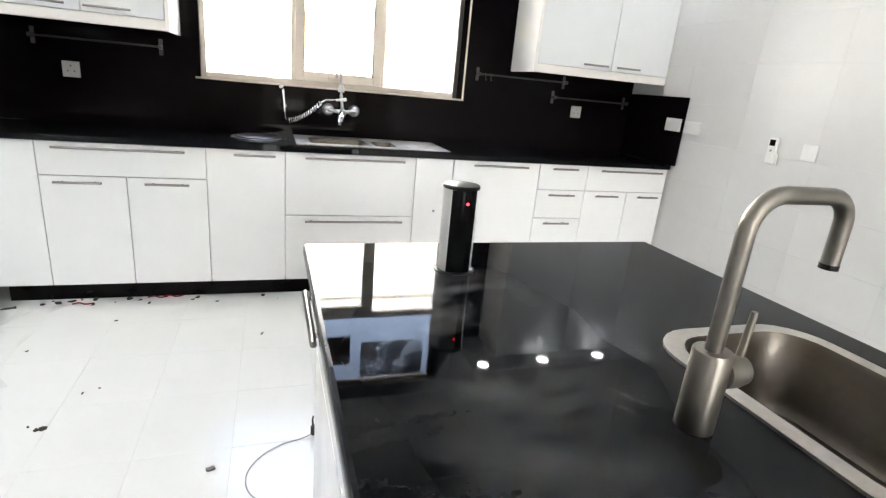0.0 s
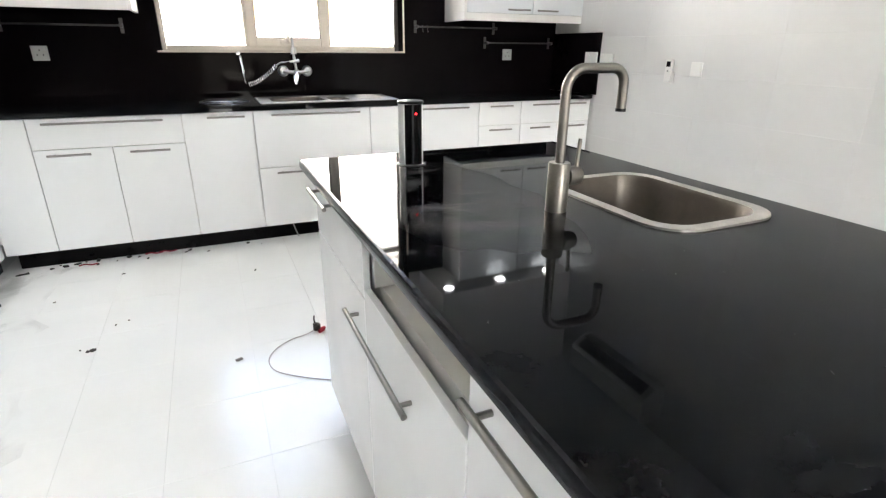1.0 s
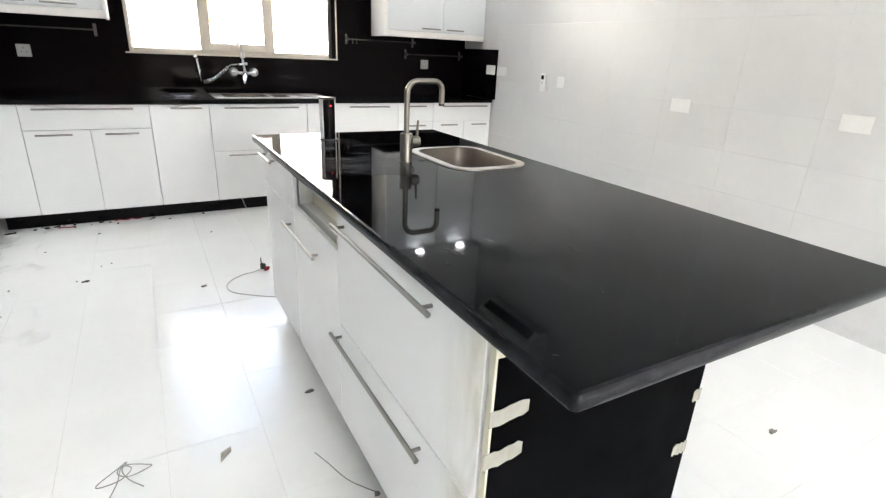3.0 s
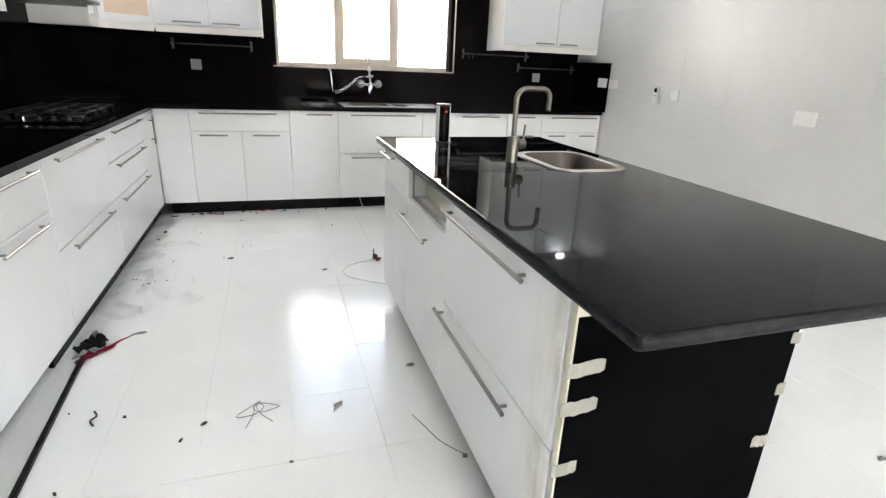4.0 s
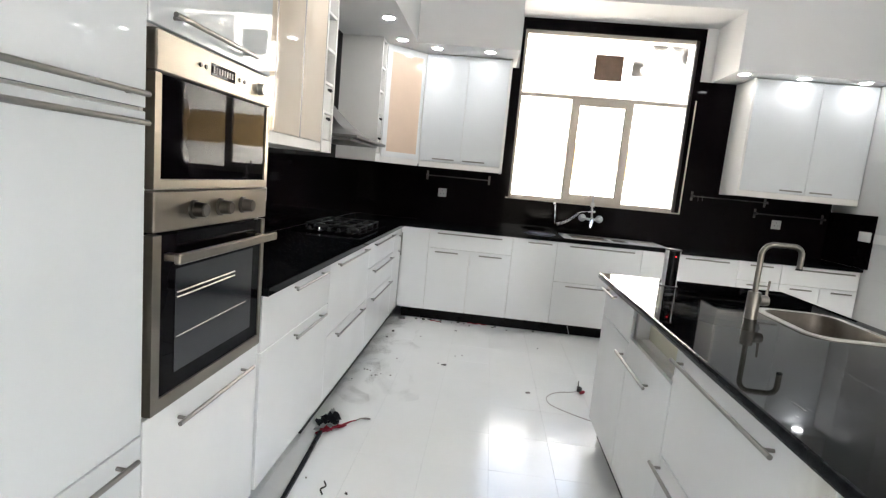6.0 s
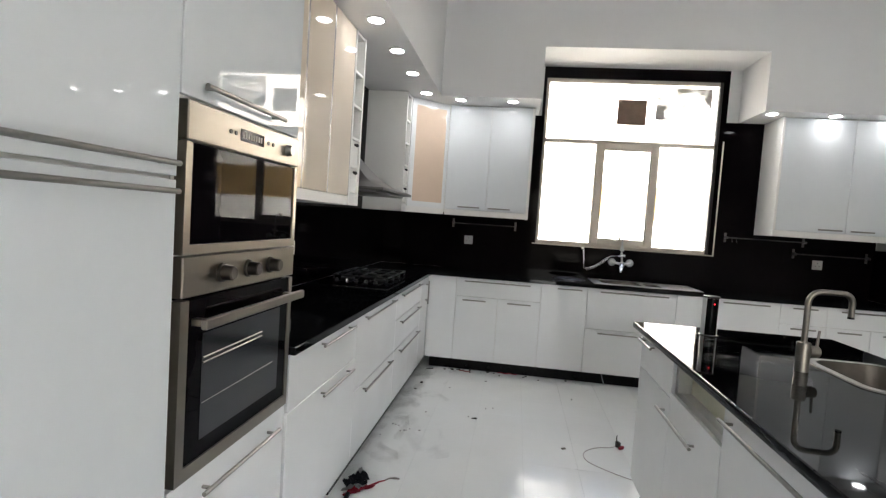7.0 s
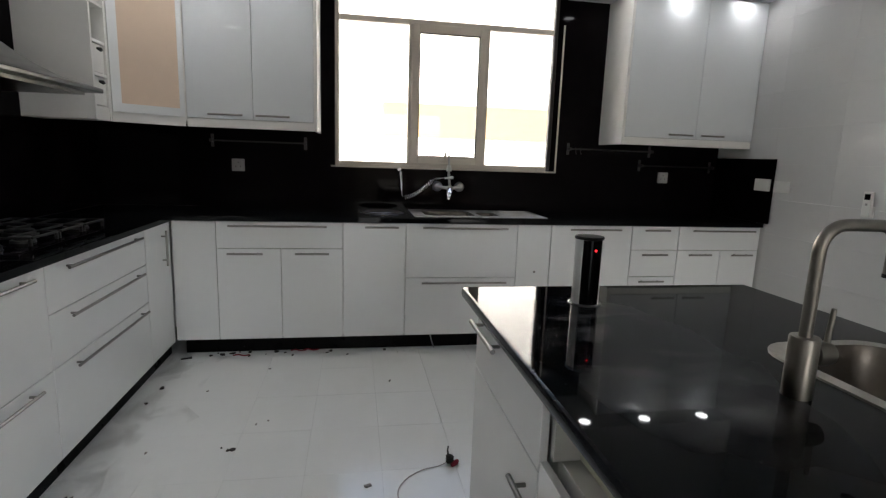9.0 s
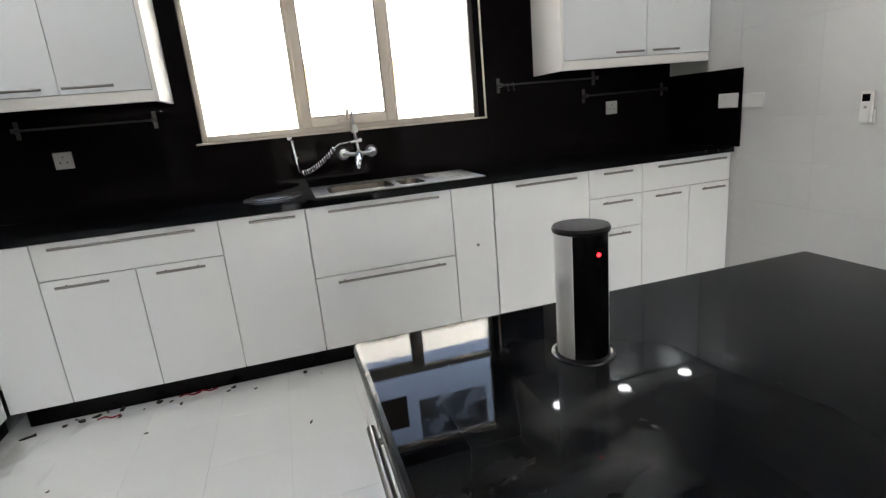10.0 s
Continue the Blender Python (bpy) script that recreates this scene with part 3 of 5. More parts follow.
fr = thing("fridge_cabinet", (-0.3, -3.99, 0.0), "tall white gloss cabinet with built-in fridge doors", "cabinet", "tall cabinets")
FY0, FY1 = -4.29, -3.655
part("body", box((-0.61, FY0, 0.10), (TX - 0.02, FY1, SOFFIT - 0.005)), CARCASS, fr)
for za, zb, zh in ((0.102, 0.665, 0.628), (0.669, 1.435, 1.409), (1.443, SOFFIT - 0.01, 1.470)):
    d = part("door", box((TX - 0.018, FY0 + 0.002, za), (TX, FY1 - 0.002, zb), 0.0015), DIMGLOSS, fr)
    bar_handle(d, (TX, FY0 + 0.04, zh), (TX, FY1 - 0.03 if zh > 1 else FY1 - 0.05, zh), (1, 0, 0))
end = thing("tall_filler", (-0.3, -4.33, 0.0), "white melamine end panel of the tall cabinets", "panel")
part("panel", box((-0.61, FY0 - 0.03, 0.0), (TX, FY0 - 0.002, SOFFIT), 0.002), CARCASS, end)

# ---- wall cabinets ----
UB, UD, UT = 1.435, 1.49, SOFFIT - 0.004
UF, UW = 0.21, -0.25
GU = "wall cabinets"


def short_handle(parent, u0, u1, z):
    bar_handle(parent, (u0, UF, z), (u1, UF, z), (0, -1, 0))


def north_wall_unit(x0, x1, seams, handles, panel_left, panel_right, label):
    ob = thing("wall_cabinet", ((x0 + x1) / 2, 0.5, UB), label, "cabinet", GU)
    part("body", box((x0, UF + 0.02, UD), (x1, WALL_N - S - 0.001, UT)), CARCASS, ob)
    part("light_rail", box((x0, UF + 0.004, UB), (x1, UF + 0.03, UD - 0.002), 0.002), CARCASS, ob)
    for a, b, h in zip(seams, seams[1:], handles):
        d = part("door", box((a + 0.0015, UF, UD), (b - 0.0015, UF + 0.018, UT - 0.006), 0.0015), DIMGLOSS, ob)
        if h:
            short_handle(d, *h, UD + 0.026)
    for on, a, b in ((panel_left, x0 - 0.022, x0 - 0.001), (panel_right, x1 + 0.001, x1 + 0.022)):
        if on:
            part("end_panel", box((a, UF - 0.004, UB), (b, WALL_N - S - 0.001, UT), 0.002), CARCASS, ob, "creamy white end panel")
    return ob


north_wall_unit(0.065, 0.84, (0.065, 0.462, 0.84), ((0.195, 0.402), (0.482, 0.69)), False, True, "white gloss wall cabinet with two doors beside the window")
north_wall_unit(3.02, WALL_E - 0.005, (3.02, 3.585, WALL_E - 0.005), ((3.355, 3.545), (3.615, 3.80)), True, False, "white gloss wall cabinet with two doors beside the tiled wall")

# diagonal corner cabinet with frosted glass
cc = thing("corner_wall_cabinet", (-0.45, 0.4, UB), "white corner wall cabinet with a frosted peach glass door", "cabinet", GU)
cx, cy = 0.062, -0.065


def prism(pts, za, zb):
    bm = bmesh.new()
    lo = [bm.verts.new((*p, za)) for p in pts]
    hi = [bm.verts.new((*p, zb)) for p in pts]
    bm.faces.new(lo[::-1]), bm.faces.new(hi)
    for k in range(len(pts)):
        j = (k + 1) % len(pts)
        bm.faces.new((lo[k], lo[j], hi[j], hi[k]))
    bmesh.ops.recalc_face_normals(bm, faces=bm.faces)
    return bm


part("body", prism([(WALL_W + S, cy), (UW - 0.02, cy), (cx, UF + 0.02), (cx, WALL_N - S - 0.001), (WALL_W + S, WALL_N - S - 0.001)], UB + 0.03, UT), CARCASS, cc)
p, q = Vector((UW, cy + 0.004)), Vector((cx - 0.002, UF))
n2 = Vector((q - p).yx).normalized()
n2 = Vector((n2.x, -n2.y))
part("light_rail", prism([p - n2 * 0.004, q - n2 * 0.004, q - n2 * 0.03, p - n2 * 0.03], UB, UD - 0.002), CARCASS, cc)


def diag(s0, s1, za, zb, d0, d1):
    e = (q - p)
    return prism([p + e * s0 + n2 * d0, p + e * s1 + n2 * d0, p + e * s1 + n2 * d1, p + e * s0 + n2 * d1], za, zb)


gd = part("glass_door", diag(0.01, 0.99, UD, UT - 0.006, -0.018, -0.006), CARCASS, cc)
part("frosted_pane", diag(0.13, 0.92, UD + 0.05, UT - 0.06, -0.006, -0.002), FROST, gd, "frosted peach glass pane")
for s0, s1, za, zb in ((0.01, 0.13, UD, UT - 0.006), (0.92, 0.99, UD, UT - 0.006), (0.13, 0.92, UD, UD + 0.05), (0.13, 0.92, UT - 0.06, UT - 0.006)):
    part("rail", diag(s0, s1, za, zb, -0.006, 0.0), WHITE, gd)


def shelf_unit(y0, y1, label):
    """A narrow open unit with shelves above and two small drawers below."""
    ob = thing("open_shelf_unit", (-0.5, (y0 + y1) / 2, UB), label, "shelf", GU)
    bm = bmesh.new()
    add_box(bm, (WALL_W + S, y0, UB), (UW, y0 + 0.018, UT), 0.001)
    add_box(bm, (WALL_W + S, y1 - 0.018, UB), (UW, y1, UT), 0.001)
    add_box(bm, (WALL_W + S, y0 + 0.018, UB), (WALL_W + 0.03, y1 - 0.018, UT))
    add_box(bm, (UW - 0.02, y0 + 0.018, UB), (UW - 0.004, y1 - 0.018, UD))
    part("body", bm, CARCASS, ob)
    for z in (UD, 1.665, 1.835, 2.03, 2.23, UT - 0.02):
        part("shelf", box((WALL_W + 0.03, y0 + 0.018, z), (UW - 0.004, y1 - 0.018, z + 0.016), 0.001), CARCASS, ob)
    for z in (1.515, 1.685):
        d = part("drawer", box((WALL_W + 0.06, y0 + 0.022, z), (UW - 0.012, y1 - 0.022, z + 0.145), 0.002), CARCASS, ob)
        part("knob", tube([(UW - 0.012, (y0 + y1) / 2, z + 0.125), (UW + 0.006, (y0 + y1) / 2, z + 0.12), (UW + 0.012, (y0 + y1) / 2, z + 0.112)], [0.006, 0.011, 0.008], 12), IRON, d, "small dark knob")
    return ob


shelf_unit(-0.255, -0.068, "narrow white open shelf unit with two small drawers")
shelf_unit(-1.71, -1.52, "narrow white open shelf unit beside the cooker hood")
CREAMGLASS = mat("cream_frosted_glass", (0.74, 0.66, 0.56), 0.04, second=(0.70, 0.60, 0.48), scale=0.7, coat=0.0, spec=0.16)
wl = thing("wall_cabinet", (-0.5, -2.40, UB), "wall cabinet with cream frosted glass doors and thin steel edges", "cabinet", GU)
part("body", box((WALL_W + S, -3.02, UD), (UW - 0.02, -1.712, UT)), CARCASS, wl)
part("light_rail", box((UW - 0.03, -3.02, UB), (UW - 0.004, -1.712, UD - 0.002), 0.002), CARCASS, wl)
for a, b in ((-2.06, -1.714), (-2.40, -2.062), (-2.74, -2.402), (-3.018, -2.742)):
    d = part("glass_door", box((UW - 0.018, a + 0.008, UD), (UW - 0.002, b - 0.008, UT - 0.006), 0.001), CREAMGLASS, wl, "cream frosted glass door")
    for y0, y1 in ((a, a + 0.0075), (b - 0.0075, b)):
        part("edge_strip", box((UW - 0.018, y0, UD), (UW - 0.001, y1, UT - 0.006), 0.0008), NICKEL, d)

# ---- cooker hood ----
hood = thing("cooker_hood", (-0.43, -0.83, 1.53), "stainless steel chimney cooker hood on the black wall", "hood")
HY0, HY1, HX0, HX1 = -1.37, -0.43, WALL_W + S + 0.002, -0.13
bm = bmesh.new()
add_box(bm, (HX0, HY0, 1.552), (HX1, HY1, 1.572), 0.004)
part("lip", bm, HOODSTEEL, hood)
rows = []
for k in range(7):
    u = k / 6
    e = u ** 0.55
    x, y0, y1, z = HX1 - 0.33 * e, HY0 + 0.32 * e, HY1 - 0.42 * e, 1.572 + 0.24 * u
    rows.append([(HX0, y0, z), (x, y0, z), (x, y1, z), (HX0, y1, z)])
bm = loft(bmesh.new(), rows)
bmesh.ops.recalc_face_normals(bm, faces=bm.faces)
part("canopy", bm, HOODSTEEL, hood, smooth=True)
part("chimney", box((HX0, -1.05, 1.805), (HX1 - 0.33, -0.85, SOFFIT), 0.003), HOODSTEEL, hood)
part("filter", box((HX0 + 0.06, HY0 + 0.06, 1.536), (HX1 - 0.06, HY1 - 0.06, 1.553), 0.001), NICKEL, hood)

# ---- hob ----
hob = thing("gas_hob", (-0.30, -0.95, CTR), "black gas hob with cast iron grates and steel knobs", "hob")
part("plate", box((-0.55, -1.34, CTR), (-0.06, -0.54, CTR + 0.010), 0.004, 2), BLACKGLASS, hob)
for bx, by, r in ((-0.43, -1.08, 0.038), (-0.19, -1.08, 0.030), (-0.31, -0.88, 0.050), (-0.43, -0.68, 0.030), (-0.19, -0.68, 0.038)):
    part("burner", turned(bx, by, CTR + 0.010, [(r + 0.014, 0), (r + 0.012, 0.010), (r, 0.012), (r, 0.020), (r - 0.006, 0.024)]), IRON, hob)
for y0, y1 in ((-1.17, -0.99), (-0.97, -0.79), (-0.77, -0.59)):
    bm = bmesh.new()
    z = CTR + 0.036
    for y in (y0, y1):
        add_box(bm, (-0.51, y - 0.005, z), (-0.11, y + 0.005, z + 0.009), 0.002)
    for x in (-0.51, -0.43, -0.31, -0.19, -0.11):
        add_box(bm, (x - 0.005, y0, z + 0.001), (x + 0.005, y1, z + 0.010), 0.002)
    for x in (-0.505, -0.115):
        for y in (y0, y1):
            add_box(bm, (x - 0.006, y - 0.006, CTR + 0.010), (x + 0.006, y + 0.006, z), 0.002)
    part("grate", bm, IRON, hob)
for k in range(5):
    part("knob", turned(-0.45 + k * 0.07, -1.26, CTR + 0.010, [(0.015, 0), (0.015, 0.003), (0.012, 0.005), (0.011, 0.018), (0.008, 0.020)], 18), CHROME if k == 1 else IRON, hob, smooth=True)

# ---- sinks, taps and pop-up tower ----
sk = thing("kitchen_sink", (1.87, 0.34, CTR), "stainless steel inset sink with two bowls and a drainer", "sink")
LIP = 0.004
part("flange", prism(rrect(SX0 - 0.02, SY0 - 0.02, SX0 + 0.05, SY1 + 0.02, 0.01), CTR, CTR + LIP), WORNSTEEL, sk)
shade_inside(part("bowl", bowl((SX0 + 0.05, SY0 - 0.02, SX0 + 0.44, SY1 + 0.02), (SX0 + 0.06, SY0 + 0.03, SX0 + 0.415, SY1 - 0.09), CTR, 0.17, 0.004, 0.05, LIP), WORNSTEEL, sk, smooth=True))
shade_inside(part("bowl", bowl((SX0 + 0.44, SY0 - 0.02, SX0 + 0.60, SY1 + 0.02), (SX0 + 0.45, SY0 + 0.03, SX0 + 0.59, SY1 - 0.15), CTR, 0.12, 0.004, 0.04, LIP), WORNSTEEL, sk, "small half bowl", smooth=True))
bm = box((SX0 + 0.60, SY0 - 0.02, CTR - 0.004), (SX1 + 0.03, SY1 + 0.02, CTR + LIP - 0.001), 0.002)
dr = part("drainer", bm, WORNSTEEL, sk, smooth=True)
for k in range(6):
    y = SY0 + 0.06 + k * 0.06
    part("ridge", tube([(SX0 + 0.66, y, CTR + LIP - 0.001), (SX1 - 0.02, y, CTR + LIP - 0.001)], 0.004, 6), WORNSTEEL, dr)
for x in (SX0 + 0.24, SX0 + 0.52):
    z = CTR - (0.1695 if x < SX0 + 0.4 else 0.1195)
    part("waste", turned(x, SY0 + 0.2, z, [(0.035, 0), (0.035, 0.003), (0.03, 0.002), (0.01, 0.001)], 20), CHROME, sk)

lid = thing("bin_lid", (1.29, 0.30, CTR), "round brushed steel bin lid set in the worktop", "lid")
part("rim", turned(1.29, 0.30, CTR, [(0.155, 0), (0.155, 0.003), (0.145, 0.006), (0.135, 0.004)], 40), DIMSTEEL, lid, smooth=True)
part("cover", turned(1.29, 0.30, CTR + 0.003, [(0.13, 0), (0.13, 0.006), (0.12, 0.010), (0.02, 0.012)], 40), DIMSTEEL, lid, smooth=True)

wm = thing("wall_mixer", (1.810, 0.54, 1.06), "chrome wall-mounted kitchen mixer with a lever and spray riser", "tap")
yb = WALL_N - S
for x in (1.722, 1.890):
    part("rosette", tube([(x, yb - 0.001, 1.078), (x, yb - 0.010, 1.078), (x, yb - 0.030, 1.078), (x, yb - 0.036, 1.078)], [0.038, 0.037, 0.028, 0.015], 22), DULLCHROME, wm, smooth=True)
    part("arm", tube([(x, yb - 0.03, 1.078), (x + (1.806 - x) * 0.4, yb - 0.055, 1.074), (1.806 - (1.806 - x) * 0.05, yb - 0.06, 1.070)], [0.013, 0.012, 0.013], 14), DULLCHROME, wm, smooth=True)
part("body", tube([(1.806, yb - 0.045, 1.072), (1.806, yb - 0.065, 1.070), (1.805, yb - 0.085, 1.066), (1.804, yb - 0.092, 1.064)], [0.018, 0.024, 0.024, 0.014], 18), DULLCHROME, wm, smooth=True)
part("lever", tube([(1.804, yb - 0.085, 1.068), (1.795, yb - 0.12, 1.045), (1.782, yb - 0.17, 1.012), (1.778, yb - 0.185, 1.002)], [0.017, 0.021, 0.018, 0.009], 14), CHROME, wm, smooth=True)
part("riser", tube([(1.808, yb - 0.055, 1.08), (1.800, yb - 0.055, 1.15), (1.797, yb - 0.055, 1.175)], [0.010, 0.009, 0.012], 14), DULLCHROME, wm, smooth=True)
part("tee", tube([(1.765, yb - 0.06, 1.143), (1.800, yb - 0.06, 1.147), (1.825, yb - 0.06, 1.150), (1.832, yb - 0.06, 1.151)], [0.007, 0.009, 0.012, 0.009], 12), DULLCHROME, wm, smooth=True)
part("spray_holder", tube([(1.797, yb - 0.06, 1.195), (1.797, yb - 0.06, 1.212), (1.797, yb - 0.06, 1.24)], [0.019, 0.021, 0.014], 14), PLASTIC, wm, "pale spray holder", smooth=True)
part("spout", tube([(1.797, yb - 0.055, 1.17), (1.796, yb - 0.06, 1.23), (1.792, yb - 0.075, 1.29), (1.788, yb - 0.09, 1.325)], [0.008, 0.009, 0.008, 0.006], 12), DULLCHROME, wm, smooth=True)
hose, n = [], 240
for k in range(n + 1):
    u = k / n
    c = Vector((1.47 + 0.20 * u, yb - 0.05, 0.995 + 0.125 * u ** 1.7))
    a = u * math.tau * 15
    hose.append(c + Vector((0.004 * math.cos(a), 0.013 * math.cos(a), 0.016 * math.sin(a))))
hose = [Vector((1.445, yb - 0.05, 1.06)), Vector((1.447, yb - 0.05, 1.02)), Vector((1.455, yb - 0.05, 0.998))] + hose + [Vector((1.70, yb - 0.05, 1.138)), Vector((1.770, yb - 0.06, 1.145))]
part("coiled_hose", tube(hose, 0.0048, 7), CHROME, wm, "coiled chrome hose", smooth=True)
sp = thing("spray_holder", (1.445, 0.54, 1.05), "chrome hand spray hanging in a wall holder", "tap")
part("bracket", tube([(1.445, yb - 0.001, 1.085), (1.445, yb - 0.012, 1.085), (1.445, yb - 0.05, 1.085)], [0.024, 0.022, 0.010], 18), CHROME, sp, smooth=True)
part("spray", tube([(1.445, yb - 0.05, 1.05), (1.442, yb - 0.05, 1.10), (1.435, yb - 0.052, 1.185), (1.425, yb - 0.07, 1.20)], [0.008, 0.010, 0.013, 0.015], 14), CHROME, sp, smooth=True)

ks = thing("island_sink", (2.168, -2.60, CTR), "stainless steel rounded island sink with water marks", "sink")
shade_inside(part("bowl", bowl((KX0 - 0.03, KY0 - 0.03, KX1 + 0.03, KY1 + 0.03), (KX0, KY0, KX1, KY1), CTR, 0.15, 0.095, 0.075, 0.005), WORNSTEEL, ks, smooth=True))
part("waste", turned(2.168, -2.60, CTR - 0.1495, [(0.04, 0), (0.04, 0.003), (0.034, 0.002), (0.01, 0.001)], 24), CHROME, ks)

PX, PY = 1.885, -2.60
tp = thing("island_tap", (PX, PY, CTR), "brushed steel gooseneck tap with a side lever", "tap")
part("body", turned(PX, PY, CTR, [(0.0245, 0), (0.0245, 0.108), (0.023, 0.111), (0.0125, 0.111)], 32), TAPMETAL, tp, smooth=True)
R, RIGHT = 0.046, 0.118
neck = [(PX, PY, CTR + 0.108), (PX, PY, CTR + 0.262)]
neck += [(PX + R - R * math.cos(radians(a)), PY, CTR + 0.262 + R * math.sin(radians(a))) for a in range(12, 91, 13)]
neck += [(PX + RIGHT + R * math.sin(radians(a)) * 0.75, PY, CTR + 0.262 + R - R * 0.75 + R * 0.75 * math.cos(radians(a))) for a in range(0, 91, 15)]
neck += [(PX + RIGHT + R * 0.75, PY, CTR + 0.222)]
part("spout", tube(neck, 0.0108, 20), TAPMETAL, tp, smooth=True)
part("aerator", tube([(PX + RIGHT + R * 0.75, PY, CTR + 0.222), (PX + RIGHT + R * 0.75, PY, CTR + 0.215)], 0.0115, 16), BLACKPLASTIC, tp)
part("valve", tube([(PX + 0.02, PY, CTR + 0.078), (PX + 0.042, PY, CTR + 0.078), (PX + 0.055, PY, CTR + 0.078)], [0.022, 0.022, 0.019], 22), TAPMETAL, tp, smooth=True)
part("lever", tube([(PX + 0.046, PY, CTR + 0.09), (PX + 0.05, PY, CTR + 0.155), (PX + 0.05, PY, CTR + 0.16)], [0.0055, 0.0045, 0.004], 10), TAPMETAL, tp, smooth=True)

QX, QY, QR, QH = 1.755, -2.0, 0.038, 0.187
tw = thing("socket_tower", (QX, QY, CTR), "pop-up aluminium socket tower with a black face", "socket tower")


def sector(a0, a1, r, za, zb, inset=0.0):
    n = 14
    pts = [(QX + r * math.cos(radians(a0 + (a1 - a0) * k / n)), QY + r * math.sin(radians(a0 + (a1 - a0) * k / n))) for k in range(n + 1)]
    return prism(pts, za, zb)


part("body", sector(-44, 220, QR, CTR + 0.004, CTR + QH), ALUSHELL, tw, "brushed aluminium shell", smooth=True)
part("face", sector(220.5, 315.5, QR * 0.985, CTR + 0.004, CTR + QH - 0.001), BLACKGLOSS, tw, "black socket face", smooth=True)
part("cap", turned(QX, QY, CTR + QH, [(QR + 0.002, 0), (QR + 0.003, 0.004), (QR + 0.001, 0.008), (QR - 0.006, 0.009)], 36), BLACKPLASTIC, tw, "black round cap", smooth=True)
part("collar", turned(QX, QY, CTR, [(QR + 0.009, 0), (QR + 0.0085, 0.002), (QR + 0.004, 0.003), (QR + 0.001, 0.001)], 36), BLACKPLASTIC, tw, "dark collar", smooth=True)
la = radians(276)
led = Vector((QX + (QR - 0.001) * math.cos(la), QY + (QR - 0.001) * math.sin(la), CTR + QH - 0.028))
part("red_light", tube([led, led + Vector((math.cos(la), math.sin(la), 0)) * 0.0015], 0.0032, 10), RED_LED, tw, "small red indicator light")

# ---- downlights ----


def downlight(x, y, z, power):
    ob = thing("downlight", (x, y, z), "round recessed white downlight, switched on", "downlight", "ceiling downlights")
    part("ring", turned(x, y, z - 0.006, [(0.050, 0.0), (0.056, 0.002), (0.058, 0.006), (0.045, 0.006)], 28), PLASTIC, ob, smooth=True)
    part("lamp", turned(x, y, z - 0.0075, [(0.043, 0.0), (0.043, 0.002)], 24), LAMP, ob, "bright lamp disc")
    la = bpy.data.lights.new("lamp_light", "SPOT")
    la.energy, la.spot_size, la.spot_blend, la.shadow_soft_size, la.color = power, radians(100), 1.0, 0.04, (1.0, 0.98, 0.95)
    lo = new("lamp_light", la)
    lo.parent = ob
    lo.location = (0, 0, -0.012)
    return ob


DL = 0.34
for x in (2.86, 3.36, 3.86):
    downlight(x, 0.115, SOFFIT, DL * 0.09)
for x in (0.18, 0.65):
    downlight(x, 0.0, SOFFIT, DL)
for y in (-0.21, -0.81, -1.33, -1.85):
    downlight(-0.10, y, SOFFIT, DL)
for x, y in ((3.2, -1.6), (3.2, -0.9)):
    downlight(x, y, CEIL, DL * 1.4)

# ---- island end board, plinth and tape ----
EY = -3.842
ib = thing("island_end_panel", (1.76, EY, 0.1), "unfinished black end board with strips of paper tape", "panel")
bm = bmesh.new()
outline = [(FX + 0.011, 0.004), (FX + 0.545, 0.004), (FX + 0.552, 0.03), (FX + 0.585, 0.06), (FX + 0.592, 0.14), (FX + 0.606, 0.15), (FX + 0.62, 0.19), (FX + 0.638, 0.20), (FX + 0.638, 0.82), (FX + 0.011, 0.82)]
fr_, bk = [bm.verts.new((x, EY - 0.018, z)) for x, z in outline], [bm.verts.new((x, EY, z)) for x, z in outline]
bm.faces.new(fr_), bm.faces.new(bk[::-1])
for k in range(len(outline)):
    j = (k + 1) % len(outline)
    bm.faces.new((fr_[k], bk[k], bk[j], fr_[j]))
bmesh.ops.recalc_face_normals(bm, faces=bm.faces)
part("board", bm, BLACKBOARD, ib, "black board with a chipped lower corner")
part("edge_strip", box((FX + 0.004, EY - 0.02, 0.10), (FX + 0.010, EY - 0.001, 0.866), 0.001), CREAM, ib, "white board edge")
part("top_strip", box((FX + 0.011, EY - 0.016, 0.822), (FX + 0.638, EY, 0.868), 0.001), CREAM, ib, "yellowish board strip")


def tape(x, z, w, h, seed, flip=1):
    rng = random.Random(seed)
    ob = thing("tape_strip", (x, EY - 0.02, z), "torn strip of cream paper tape on the black board", "tape", "tape strips")
    bm, n = bmesh.new(), 8
    cols = []
    for k in range(n + 1):
        u = k / n
        e = rng.uniform(-0.08, 0.08) * h if 0 < k < n else 0
        t = 1 - (0.35 * rng.random() if k == n else 0)
        y = EY - 0.019 - 0.003 * rng.random()
        cols.append([bm.verts.new((x + flip * w * u, y + dy, z + e + s * h / 2 * t + 0.06 * w * u)) for s, dy in ((-1, 0), (1, 0), (1, -0.0012), (-1, -0.0012))])
    for a, b in zip(cols, cols[1:]):
        for k in range(4):
            bm.faces.new((a[k], a[(k + 1) % 4], b[(k + 1) % 4], b[k]))
    bm.faces.new(cols[0]), bm.faces.new(cols[-1][::-1])
    bmesh.ops.recalc_face_normals(bm, faces=bm.faces)
    part("strip", bm, TAPE, ob)


